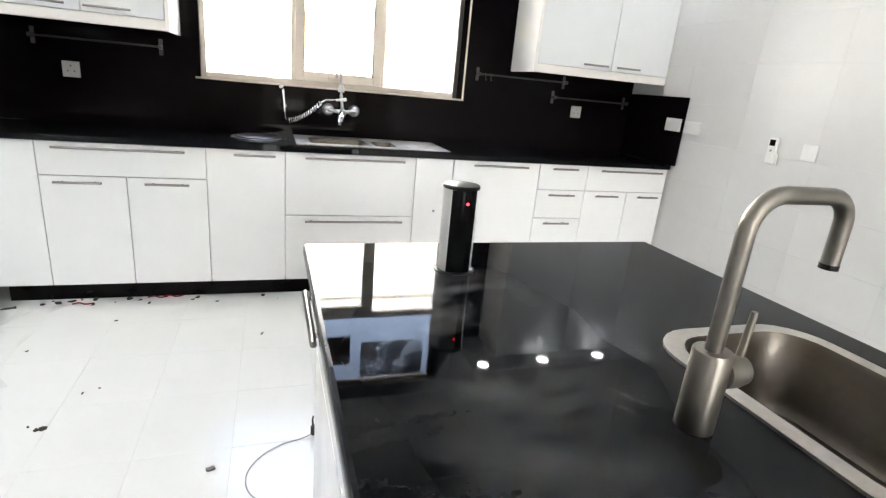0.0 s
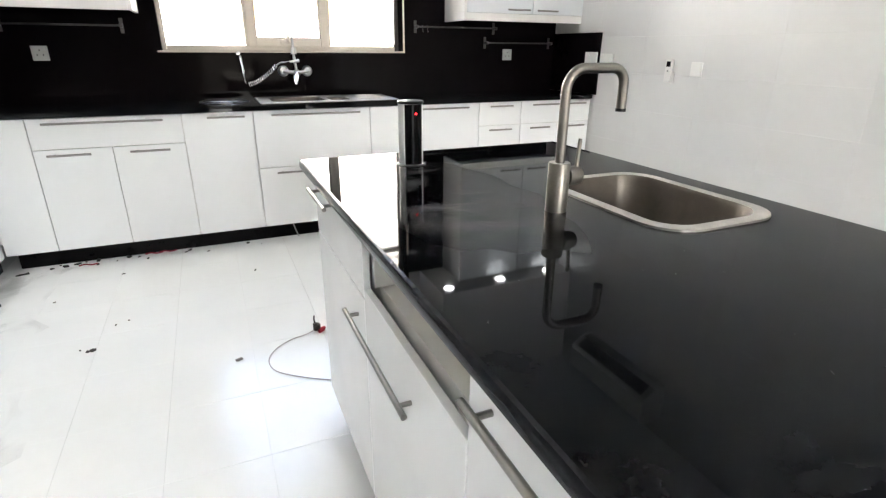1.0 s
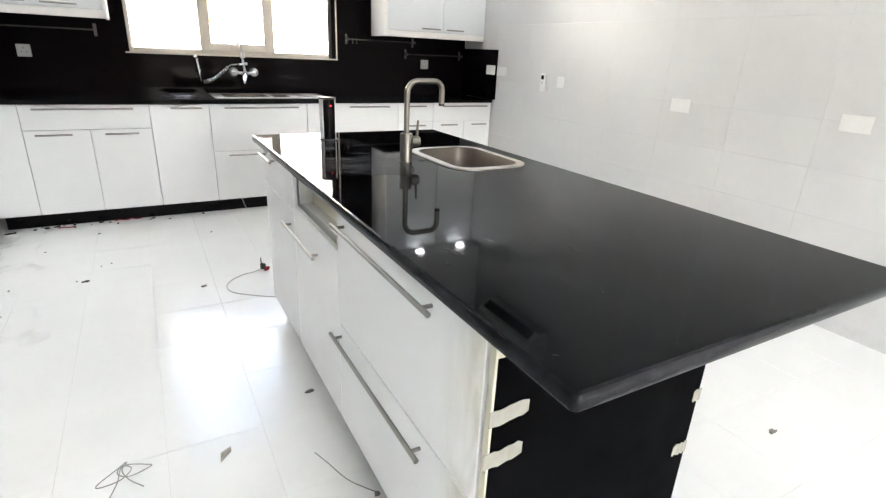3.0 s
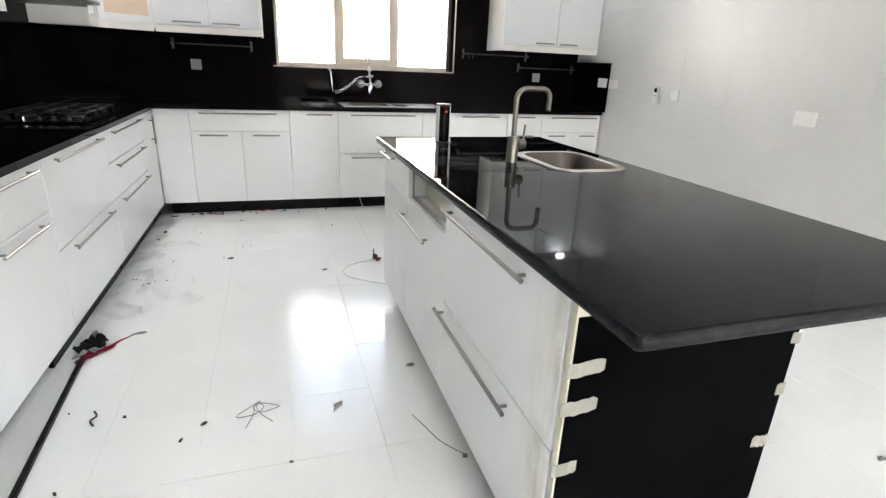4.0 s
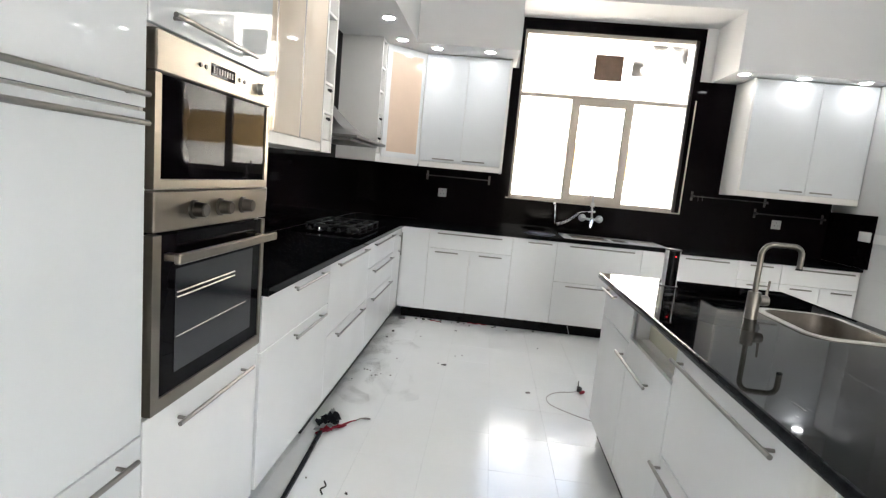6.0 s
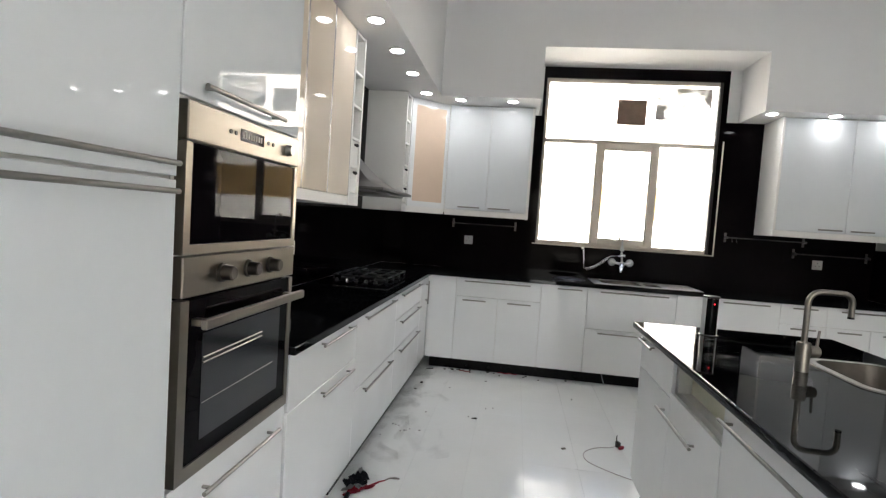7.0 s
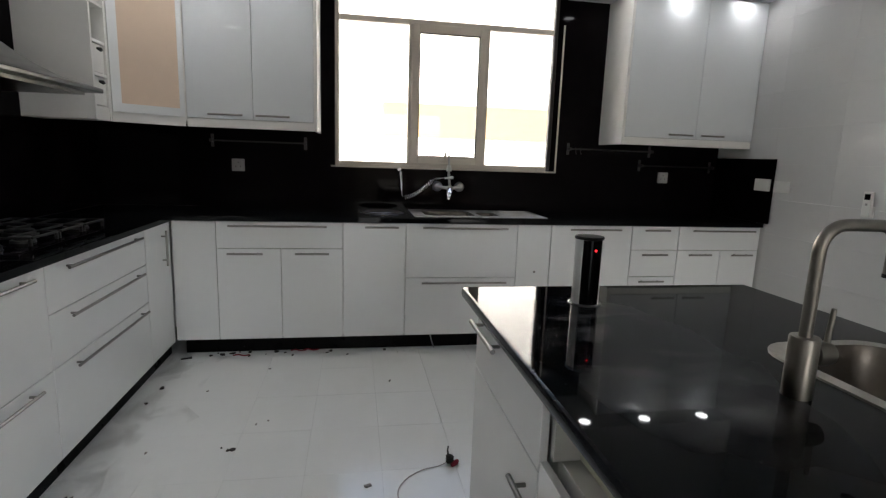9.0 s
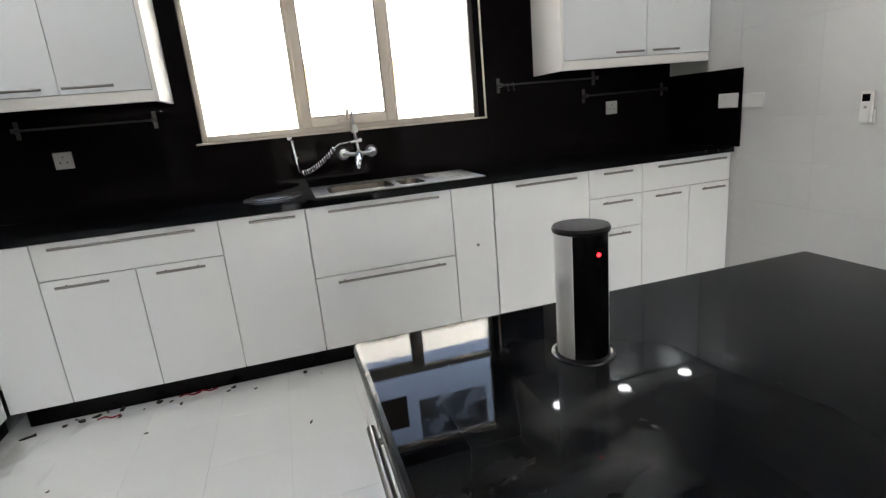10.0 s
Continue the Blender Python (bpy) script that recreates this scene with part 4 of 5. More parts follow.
for x, z, w, h, f in ((FX + 0.0, 0.70, 0.09, 0.035, 1), (FX - 0.004, 0.602, 0.09, 0.036, 1), (FX - 0.004, 0.44, 0.062, 0.034, 1), (2.102, 0.70, 0.028, 0.03, -1), (2.102, 0.553, 0.03, 0.034, -1), (2.095, 0.395, 0.055, 0.034, -1)):
    tape(x, z, w, h, round(z * 100), f)
structure("trim_plinth_island", box((FX + 0.05, -3.82, 0.0), (FX + 0.60, -1.97, 0.098)), PLINTH, "black recessed plinth under the island")

# ---- sockets, switches, rails ----


def socket(at, facing, w=0.086, h=0.086, label="pale plastic wall socket with a small rocker", group="wall sockets"):
    """facing: 'y' for the north wall, 'x' for the east wall."""
    x, y, z = at
    ob = thing("wall_socket", at, label, "socket", group)
    if facing == "y":
        part("plate", box((x - w / 2, y - 0.010, z - h / 2), (x + w / 2, y, z + h / 2), 0.003, 2), GREYPLATE, ob)
        part("rocker", box((x + w * 0.12, y - 0.013, z + h * 0.2), (x + w * 0.3, y - 0.0095, z + h * 0.4), 0.001), GREYPLATE, ob)
        for dx, dz in ((-0.016, -0.01), (0.016, -0.01), (0, 0.018)):
            part("pin_hole", box((x + dx - 0.003, y - 0.0105, z + dz - 0.004), (x + dx + 0.003, y - 0.0095, z + dz + 0.004)), BLACKPLASTIC, ob)
    else:
        part("plate", box((x - 0.010, y - w / 2, z - h / 2), (x, y + w / 2, z + h / 2), 0.003, 2), PLASTIC, ob)
        part("rocker", box((x - 0.013, y + w * 0.12, z + h * 0.1), (x - 0.0095, y + w * 0.3, z + h * 0.35), 0.001), PLASTIC, ob)
    return ob


socket((0.288, WALL_N - S, 1.195), "y")
socket((3.578, WALL_N - S, 1.193), "y")
socket((WALL_E - S, 0.03, 1.178), "x", 0.146, 0.086, "white double wall socket on the black stone")
socket((WALL_E, -0.14, 1.172), "x", 0.146, 0.08, "white double wall socket on the tiles")
socket((WALL_E, -1.0, 1.128), "x")
socket((WALL_E, -2.18, 1.062), "x", 0.146, 0.086, "white double wall socket on the tiles")
socket((WALL_E, -3.19, 1.076), "x", 0.146, 0.086, "white double wall socket on the tiles")
for y, w in ((-1.725, 0.146), (-1.913, 0.086)):
    ob = thing("wall_socket", (WALL_W + S, y, 1.147), "white plastic wall socket on the black stone by the oven", "socket", "wall sockets")
    part("plate", box((WALL_W + S, y - w / 2, 1.104), (WALL_W + S + 0.010, y + w / 2, 1.190), 0.003, 2), PLASTIC, ob)
    part("rocker", box((WALL_W + S + 0.0095, y + w * 0.1, 1.137), (WALL_W + S + 0.014, y + w * 0.3, 1.167), 0.001), PLASTIC, ob)
pl = thing("plug", (WALL_W + S + 0.01, -1.913, 1.162), "white plug in the socket by the oven", "plug")
part("body", box((WALL_W + S + 0.010, -1.938, 1.137), (WALL_W + S + 0.05, -1.888, 1.197), 0.008, 2), PLASTIC, pl)
part("cord", tube([(WALL_W + S + 0.04, -1.913, 1.194), (WALL_W + S + 0.045, -1.918, 1.217), (WALL_W + S + 0.03, -1.953, 1.222), (WALL_W + S + 0.02, -2.043, 1.212)], 0.004, 8), PLASTIC, pl)

ac = thing("air_conditioner", (4.0, -0.80, 2.93), "white wall-mounted split air conditioner with a dark louvre", "air conditioner")
AX0, AY0, AY1, AZ0, AZ1 = WALL_E - 0.21, -1.22, -0.36, 2.93, 3.22
prof = [(WALL_E, AZ0), (WALL_E - 0.10, AZ0), (AX0 + 0.02, AZ0 + 0.06), (AX0, AZ0 + 0.09), (AX0, AZ1 - 0.03), (AX0 + 0.03, AZ1), (WALL_E, AZ1)]
bm = bmesh.new()
pa, pb = [bm.verts.new((x, AY0, z)) for x, z in prof], [bm.verts.new((x, AY1, z)) for x, z in prof]
bm.faces.new(pa), bm.faces.new(pb[::-1])
for k in range(len(prof)):
    j = (k + 1) % len(prof)
    bm.faces.new((pa[k], pb[k], pb[j], pa[j]))
bmesh.ops.recalc_face_normals(bm, faces=bm.faces)
part("casing", bm, PLASTIC, ac)
bm = box((-0.05, AY0 + 0.05, -0.006), (0.05, AY1 - 0.05, 0.0), 0.002)
bmesh.ops.transform(bm, matrix=Matrix.Translation((AX0 + 0.063, 0, AZ0 + 0.0275)) @ Matrix.Rotation(radians(37), 4, "Y"), verts=bm.verts)
part("louvre", bm, BLACKPLASTIC, ac, "dark air outlet")
rc = thing("remote_control", (WALL_E - 0.012, -0.79, 1.12), "white air-conditioner remote in a wall holder", "remote")
part("holder", box((WALL_E - 0.012, -0.822, 1.035), (WALL_E, -0.758, 1.10), 0.003), PLASTIC, rc)
body = part("handset", box((WALL_E - 0.030, -0.817, 1.04), (WALL_E - 0.012, -0.763, 1.185), 0.005, 2), PLASTIC, rc)
part("screen", box((WALL_E - 0.0312, -0.808, 1.138), (WALL_E - 0.0295, -0.772, 1.172), 0.0005), BLACKGLASS, body, "small dark screen")
part("button", box((WALL_E - 0.032, -0.797, 1.105), (WALL_E - 0.0295, -0.783, 1.118), 0.001), mat("grey_button", (0.3, 0.3, 0.3), 0.5), body)


def rail(x0, x1, z, hooks):
    y = WALL_N - S
    ob = thing("utensil_rail", ((x0 + x1) / 2, y, z), "brushed steel utensil rail on the black wall", "rail", "utensil rails")
    part("rod", tube([(x0, y - 0.045, z), (x1, y - 0.045, z)], 0.006, 10), RAILSTEEL, ob, smooth=True)
    for x in (x0 + 0.012, x1 - 0.012):
        bm = box((x - 0.011, y - 0.006, z - 0.045), (x + 0.011, y - 0.001, z + 0.045), 0.002)
        add_box(bm, (x - 0.009, y - 0.056, z - 0.012), (x + 0.009, y - 0.004, z + 0.012), 0.003)
        part("bracket", bm, RAILSTEEL, ob)
    for x in hooks:
        part("hook", tube([(x, y - 0.045, z + 0.010), (x, y - 0.056, z + 0.004), (x, y - 0.055, z - 0.03), (x, y - 0.065, z - 0.04), (x, y - 0.075, z - 0.03)], 0.0025, 6), RAILSTEEL, ob)


rail(2.735, 3.45, 1.395, (2.79, 2.83))
rail(3.35, 4.0, 1.285, ())
rail(0.11, 0.765, 1.36, ())

# ---- things on the window ----
cd = thing("cardboard_square", (1.79, yw + 0.018, 2.43), "brown cardboard square stuck on the window pane", "card")
part("card", box((1.662, yw + 0.014, 2.43), (1.935, yw + 0.020, 2.675), 0.001), mat("brown_card", (0.27, 0.19, 0.14), 0.8, vary=0.3, scale=12, bump=0.1, bump_scale=90), cd)
fl = thing("plastic_film", (2.28, yw + 0.018, 2.49), "wrinkled clear plastic film stuck on the window pane", "film")
FILM = mat("grey_film", (0.42, 0.40, 0.36), 0.35, vary=0.5, scale=9, bump=0.6, bump_scale=18)
nt = FILM.node_tree
nz = nt.nodes.new("ShaderNodeTexNoise")
nz.inputs["Scale"].default_value, nz.inputs["Detail"].default_value, nz.inputs["Distortion"].default_value = 3.0, 6.0, 0.8
mr = nt.nodes.new("ShaderNodeMapRange")
mr.inputs["From Min"].default_value, mr.inputs["From Max"].default_value = 0.34, 0.56
mr.inputs["To Min"].default_value, mr.inputs["To Max"].default_value = 0.10, 0.97
geo = nt.nodes.new("ShaderNodeNewGeometry")
nt.links.new(geo.outputs["Position"], nz.inputs["Vector"])
nt.links.new(nz.outputs["Fac"], mr.inputs["Value"])
nt.links.new(mr.outputs[0], nt.nodes["Principled BSDF"].inputs["Alpha"])
part("sheet", box((2.02, yw + 0.016, 2.49), (2.53, yw + 0.019, 2.80), 0.0005), FILM, fl)

# pale strip paints in the bright outdoors mirrored by the polished reveal
structure("trim_window_jamb", box((x1 - 0.014, WALL_N - S - 0.003, z0), (x1 - 0.002, WALL_N - S + 0.001, 2.30)), mat("painted_reveal_reflection", (0.80, 0.72, 0.58), 0.3, vary=0.1, scale=9), "pale strip painted as the reflection in the window reveal")

# ---- outside ----
SAND = mat("sandy_ground", (0.44, 0.40, 0.33), 0.9, vary=0.2, scale=0.6, bump=0.2, bump_scale=12)
RENDERED = mat("white_render", (0.72, 0.70, 0.64), 0.85, vary=0.1, scale=0.5, bump=0.1, bump_scale=40)
OCHRE = mat("ochre_render", (0.19, 0.125, 0.045), 0.85, vary=0.1, scale=0.4, bump=0.1, bump_scale=40)
bm = bmesh.new()
add_box(bm, (-400, WALL_N + 0.22, -0.5), (400, 800, -0.3))
structure("ground", bm, SAND, "bare sandy yard outside the window")
structure("wall_boundary", box((-30, 6.0, -0.3), (40, 6.25, 1.62), 0.01), RENDERED, "sunlit white boundary wall of the yard")
nb = thing("neighbour_house", (7.0, 13.0, -0.3), "low sunlit ochre house beyond the boundary wall", "house")
part("wall", box((1.9, 12.0, -0.3), (16.0, 18.0, 2.62)), OCHRE, nb)
part("parapet", box((1.9, 12.0, 2.62), (16.0, 18.0, 2.80)), OCHRE, nb, "ochre roof parapet")
# invented block, added so the floor and granite mirror something bright
nv = thing("bright_block", (5.0, 22.0, -0.3), "tall white block added to brighten reflections of the window", "house")
part("wall", box((-18.0, 20.0, -0.3), (28.0, 30.0, 10.6), 0.03), RENDERED, nv)
part("parapet", box((-18.1, 19.9, 10.6), (28.1, 30.1, 11.6), 0.03), RENDERED, nv, "white top band of the added block")

# added fill lamp, set in the invented opening of the south wall
dl = bpy.data.lights.new("south_fill", "AREA")
dl.shape, dl.size, dl.size_y, dl.energy, dl.color = "RECTANGLE", FILL_OPENING[1] - FILL_OPENING[0], FILL_OPENING[2], 0.4, (1.0, 0.99, 0.97)
new("south_fill", dl).matrix_world = look(((FILL_OPENING[0] + FILL_OPENING[1]) / 2, WALL_S - 0.1, FILL_OPENING[2] / 2), ((FILL_OPENING[0] + FILL_OPENING[1]) / 2, 0, FILL_OPENING[2] / 2))

# ---- tiles, shared meshes ----


def tile_mesh(name, w, h, d, bevel, material):
    bm = box((-w / 2, -h / 2, -d), (w / 2, h / 2, 0), 0)
    top = [e for e in bm.edges if all(v.co.z > -d / 2 for v in e.verts)]
    bmesh.ops.bevel(bm, geom=top, offset=bevel, segments=1, affect="EDGES")
    me = bpy.data.meshes.new(name)
    bm.to_mesh(me)
    bm.free()
    me.materials.append(material)
    return me


TW, TH = 0.315, 0.362
me = tile_mesh("tile", TW - 0.0005, TH - 0.0005, 0.006, 0.0004, TILE)
rng = random.Random(4)
ix0, ix1 = math.floor((WALL_W - 0.905) / TW), math.ceil((WALL_E - 0.905) / TW)
iy0, iy1 = math.floor((WALL_S + 2.455) / TH), math.ceil((WALL_N + 2.455) / TH)
for i in range(ix0, ix1):
    for j in range(iy0, iy1):
        ob = new("tile", me)
        ob.parent = floor
        ob.matrix_basis = pose(0.905 + (i + 0.5) * TW, -2.455 + (j + 0.5) * TH, rng.uniform(-0.0004, 0.0), rng.uniform(-0.12, 0.12), rng.uniform(-0.12, 0.12), 0)
east = bpy.data.objects["wall_east"]
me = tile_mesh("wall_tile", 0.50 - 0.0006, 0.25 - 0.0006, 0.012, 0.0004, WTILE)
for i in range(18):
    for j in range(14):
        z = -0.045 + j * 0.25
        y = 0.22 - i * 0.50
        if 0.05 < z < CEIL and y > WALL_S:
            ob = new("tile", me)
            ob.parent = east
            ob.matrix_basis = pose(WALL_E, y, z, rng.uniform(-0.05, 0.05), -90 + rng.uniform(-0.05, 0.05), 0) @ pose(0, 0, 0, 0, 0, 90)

# ---- scraps on the floor ----
SCRAP = mat("dark_scrap", (0.03, 0.025, 0.02), 0.7, vary=0.4, scale=60)
GREYBIT = mat("grey_scrap", (0.22, 0.20, 0.18), 0.8, vary=0.4, scale=60)
CARDBIT = mat("card_scrap", (0.36, 0.33, 0.27), 0.8, vary=0.3, scale=60)
REDCLOTH = mat("red_cloth", (0.32, 0.012, 0.03), 0.85, vary=0.4, scale=50, bump=0.4, bump_scale=300)
NAVYCLOTH = mat("dark_cloth", (0.014, 0.016, 0.022), 0.85, vary=0.4, scale=50, bump=0.4, bump_scale=300)
PALECLOTH = mat("pale_cloth", (0.40, 0.40, 0.40), 0.85, vary=0.3, scale=50)
CABLE = mat("pinkish_grey_cable", (0.40, 0.36, 0.35), 0.5, vary=0.2, scale=40)
WIRE = mat("grey_wire", (0.25, 0.245, 0.24), 0.5, vary=0.2, scale=40)


def chip(x, y, size, material, seed, label="dark scrap of building rubbish on the floor"):
    """A small jagged flake lying on the tiles."""
    rng = random.Random(seed)
    size *= 0.9
    ob = thing("floor_scrap", (x, y, 0.0), label, "scrap", "scraps on the floor")
    bm = bmesh.new()
    n, turn, long = rng.randint(6, 10), rng.uniform(0, math.tau), rng.uniform(0.3, 0.8)
    ring = []
    for k in range(n):
        a = math.tau * k / n
        r = size * rng.uniform(0.45, 1.25)
        u, v = r * math.cos(a), r * math.sin(a) * long
        ring.append((x + u * math.cos(turn) - v * math.sin(turn), y + u * math.sin(turn) + v * math.cos(turn)))
    lo = [bm.verts.new((px, py, 0.0003)) for px, py in ring]
    hi = [bm.verts.new((px, py, 0.002 + size * rng.uniform(0.05, 0.35))) for px, py in ring]
    mid = bm.verts.new((x, y, 0.003 + size * rng.uniform(0.2, 0.5)))
    bm.faces.new(lo[::-1])
    for k in range(n):
        j = (k + 1) % n
        bm.faces.new((lo[k], lo[j], hi[j], hi[k]))
        bm.faces.new((hi[k], hi[j], mid))
    part("flake", bm, material, ob)
    return ob


def wisp(name, pts, r, material, label, category="scrap", group=""):
    """A thin strand through pts on the floor."""
    ob = thing(name, (*pts[0][:2], 0.0), label, category, group)
    fine = []
    for k in range(len(pts) - 1):
        p0, p1, p2, p3 = (Vector(pts[max(0, min(len(pts) - 1, k + d))]) for d in (-1, 0, 1, 2))
        for s in range(6):
            t = s / 6
            fine.append(0.5 * ((2 * p1) + (p2 - p0) * t + (2 * p0 - 5 * p1 + 4 * p2 - p3) * t * t + (3 * p1 - p0 - 3 * p2 + p3) * t ** 3))
    fine.append(Vector(pts[-1]))
    part("strand", tube(fine, r, 7), material, ob, smooth=True)
    return ob


small = [(0.11, -2.72), (0.31, -2.79), (0.526, -2.976), (0.893, -3.18), (0.198, -3.143), (0.30, -3.42), (1.17, -3.44), (0.59, -2.90), (0.64, -0.93), (0.222, -1.132), (0.01, -1.60),
         (0.24, 0.02), (0.37, 0.03), (0.54, -0.02), (0.93, -0.02), (1.39, -0.045), (0.60, -0.262), (1.31, -0.495), (0.69, -0.90), (0.559, -1.15), (0.528, -1.125), (0.32, -0.54)]
for k, (x, y) in enumerate(small):
    chip(x, y, 0.007 + 0.007 * ((k * 7) % 5) / 4, SCRAP if k % 3 else GREYBIT, 100 + k)
for k in range(8):
    chip(0.13 + 0.085 * math.cos(k * 2.4) * (k % 3 + 1) / 2, -1.46 + 0.05 * math.sin(k * 1.9), 0.006 + 0.0015 * (k % 3), GREYBIT if k % 2 else SCRAP, 300 + k, "tiny crumb of dirt on the floor")
for x, y, s in ((0.06, -0.062, 0.030), (0.09, -0.05, 0.018), (0.435, 0.03, 0.022), (0.575, -1.145, 0.020), (0.44, -0.045, 0.017), (1.31, 0.01, 0.017), (0.71, -0.05, 0.014)):
    chip(x, y, s, SCRAP, round(1000 * s + 100 * x))
for x, y, s in ((0.27, -0.01, 0.022), (0.335, 0.012, 0.026), (0.60, 0.02, 0.024), (0.66, 0.0, 0.014), (0.07, -0.485, 0.022), (0.05, -0.66, 0.016), (0.20, -0.02, 0.018), (0.95, 0.01, 0.016), (1.06, -0.06, 0.012)):
    chip(x, y, s, SCRAP, round(1000 * s + 300 * x), "dark torn scrap by the black plinth")
for x, y, s in ((1.075, -2.915, 0.038), (1.427, -2.69, 0.026), (1.16, -1.47, 0.018), (2.95, -3.70, 0.022), (1.475, -3.30, 0.016)):
    chip(x, y, s, CARDBIT if s > 0.03 else GREYBIT, round(1000 * s + 100 * x), "torn grey scrap of card on the floor")
for k, (x, y) in enumerate(((0.74, 0.03), (0.82, 0.035), (0.39, -0.03))):
    wisp("red_thread", [(x - 0.05, y, 0.003), (x - 0.02, y + 0.012, 0.004), (x + 0.015, y - 0.008, 0.004), (x + 0.05, y + 0.006, 0.003)], 0.004, REDCLOTH, "short red cloth thread lying by the plinth")
wisp("dark_twist", [(0.195, -2.73, 0.004), (0.212, -2.765, 0.006), (0.198, -2.79, 0.005), (0.215, -2.82, 0.004)], 0.0035, SCRAP, "dark twisted scrap on the floor")
wisp("stick", [(1.62, 0.045, 0.09), (1.63, 0.03, 0.05), (1.645, 0.01, 0.004)], 0.004, PALECLOTH, "pale splinter leaning on the plinth")

# knotted wire
wx, wy = 0.779, -2.885
wisp("knotted_wire", [(wx + 0.055, wy - 0.064, 0.004), (wx + 0.016, wy - 0.017, 0.006), (wx - 0.004, wy + 0.030, 0.010), (wx + 0.008, wy + 0.072, 0.005), (wx - 0.016, wy + 0.047, 0.008), (wx - 0.070, wy + 0.004, 0.004), (wx - 0.066, wy - 0.013, 0.004),
                      (wx - 0.008, wy - 0.013, 0.010), (wx + 0.023, wy + 0.025, 0.012), (wx - 0.004, wy + 0.051, 0.011), (wx - 0.016, wy + 0.017, 0.013), (wx + 0.016, wy - 0.009, 0.012), (wx + 0.074, wy + 0.017, 0.005), (wx + 0.070, wy + 0.030, 0.005), (wx + 0.000, wy + 0.047, 0.013), (wx - 0.016, wy - 0.017, 0.008), (wx - 0.039, wy - 0.081, 0.004)], 0.0018, WIRE, "small tangle of grey wire on the floor", "wire")
wisp("loose_wire", [(1.35, -3.04, 0.003), (1.375, -3.11, 0.005), (1.40, -3.18, 0.003), (1.42, -3.225, 0.005), (1.455, -3.27, 0.003), (1.48, -3.30, 0.003)], 0.0018, WIRE, "thin grey wire lying beside the island", "wire")
wisp("loose_cable", [(1.505, -1.365, 0.02), (1.460, -1.370, 0.004), (1.390, -1.390, 0.004), (1.320, -1.440, 0.004), (1.278, -1.510, 0.004), (1.280, -1.590, 0.004), (1.320, -1.650, 0.004), (1.410, -1.720, 0.004), (1.510, -1.780, 0.004), (1.620, -1.830, 0.004)], 0.0024, CABLE, "thin grey cable looping out from under the island", "cable")
cb = thing("cable_end", (1.510, -1.360, 0.0), "coiled cable end with a dark and red sleeve", "cable")
bm = bmesh.new()
coil = [(1.51 + 0.011 * math.cos(a * 0.7), -1.36 + 0.009 * math.sin(a * 0.7), 0.009 + 0.0014 * a) for a in range(26)]
part("coil", tube(coil, 0.0075, 8), SCRAP, cb, smooth=True)
part("sleeve", tube([(1.515, -1.375, 0.008), (1.535, -1.365, 0.012), (1.545, -1.350, 0.010)], [0.010, 0.012, 0.008], 10), REDCLOTH, cb, "dark red sleeve", smooth=True)
part("tip", tube([(1.503, -1.357, 0.042), (1.500, -1.354, 0.066), (1.503, -1.350, 0.082)], [0.004, 0.0035, 0.003], 8), SCRAP, cb, smooth=True)

# crumpled rag by the hob wall
rg = thing("crumpled_rag", (0.050, -2.240, 0.0), "crumpled dark and red cloth rag by the plinth", "rag")


def crumple(name, cx, cy, lx, ly, h, material, seed, turn):
    rng = random.Random(seed)
    bm, n = bmesh.new(), 9
    grid = []
    for i in range(n):
        row = []
        for j in range(n):
            u, v = (i / (n - 1) - 0.5), (j / (n - 1) - 0.5)
            d = max(0.0, 1 - 2.0 * max(abs(u), abs(v)))
            a = lx * u + rng.uniform(-0.1, 0.1) * lx * 0.5
            b = ly * v * (1 + 0.4 * math.sin(5 * u)) + rng.uniform(-0.1, 0.1) * ly * 0.5
            z = 0.004 + h * (0.25 + d) * (0.5 + 0.5 * math.sin(9 * u + 7 * v + seed)) * rng.uniform(0.5, 1.0)
            row.append(bm.verts.new((cx + a * math.cos(turn) - b * math.sin(turn), cy + a * math.sin(turn) + b * math.cos(turn), z)))
        grid.append(row)
    for i in range(n - 1):
        for j in range(n - 1):
            bm.faces.new((grid[i][j], grid[i + 1][j], grid[i + 1][j + 1], grid[i][j + 1]))
    bmesh.ops.solidify(bm, geom=bm.faces[:], thickness=0.0025)
    part(name, bm, material, rg, smooth=True)


crumple("dark_fold", 0.050, -2.170, 0.10, 0.06, 0.05, NAVYCLOTH, 3, 0.6)
crumple("dark_fold", 0.020, -2.240, 0.08, 0.05, 0.04, NAVYCLOTH, 8, 1.9)
crumple("dark_fold", 0.075, -2.215, 0.06, 0.03, 0.045, NAVYCLOTH, 13, 0.2)
crumple("pale_fold", 0.035, -2.130, 0.09, 0.025, 0.05, PALECLOTH, 5, 1.2)
crumple("pale_fold", 0.040, -2.280, 0.10, 0.018, 0.03, PALECLOTH, 9, 0.7)
crumple("red_fold", 0.055, -2.310, 0.08, 0.035, 0.035, REDCLOTH, 4, 0.9)
crumple("red_fold", 0.105, -2.265, 0.12, 0.022, 0.03, REDCLOTH, 6, 0.9)
crumple("red_fold", 0.040, -2.355, 0.05, 0.02, 0.02, REDCLOTH, 16, 2.2)
part("red_end", tube([(0.140, -2.225, 0.012), (0.165, -2.195, 0.016), (0.185, -2.165, 0.010)], [0.006, 0.004, 0.003], 8), REDCLOTH, rg, smooth=True)
part("cord_end", tube([(0.185, -2.165, 0.010), (0.205, -2.140, 0.012), (0.230, -2.125, 0.008), (0.255, -2.120, 0.006)], [0.003, 0.0035, 0.006, 0.004], 8), GREYBIT, rg, "frayed grey cord end", smooth=True)

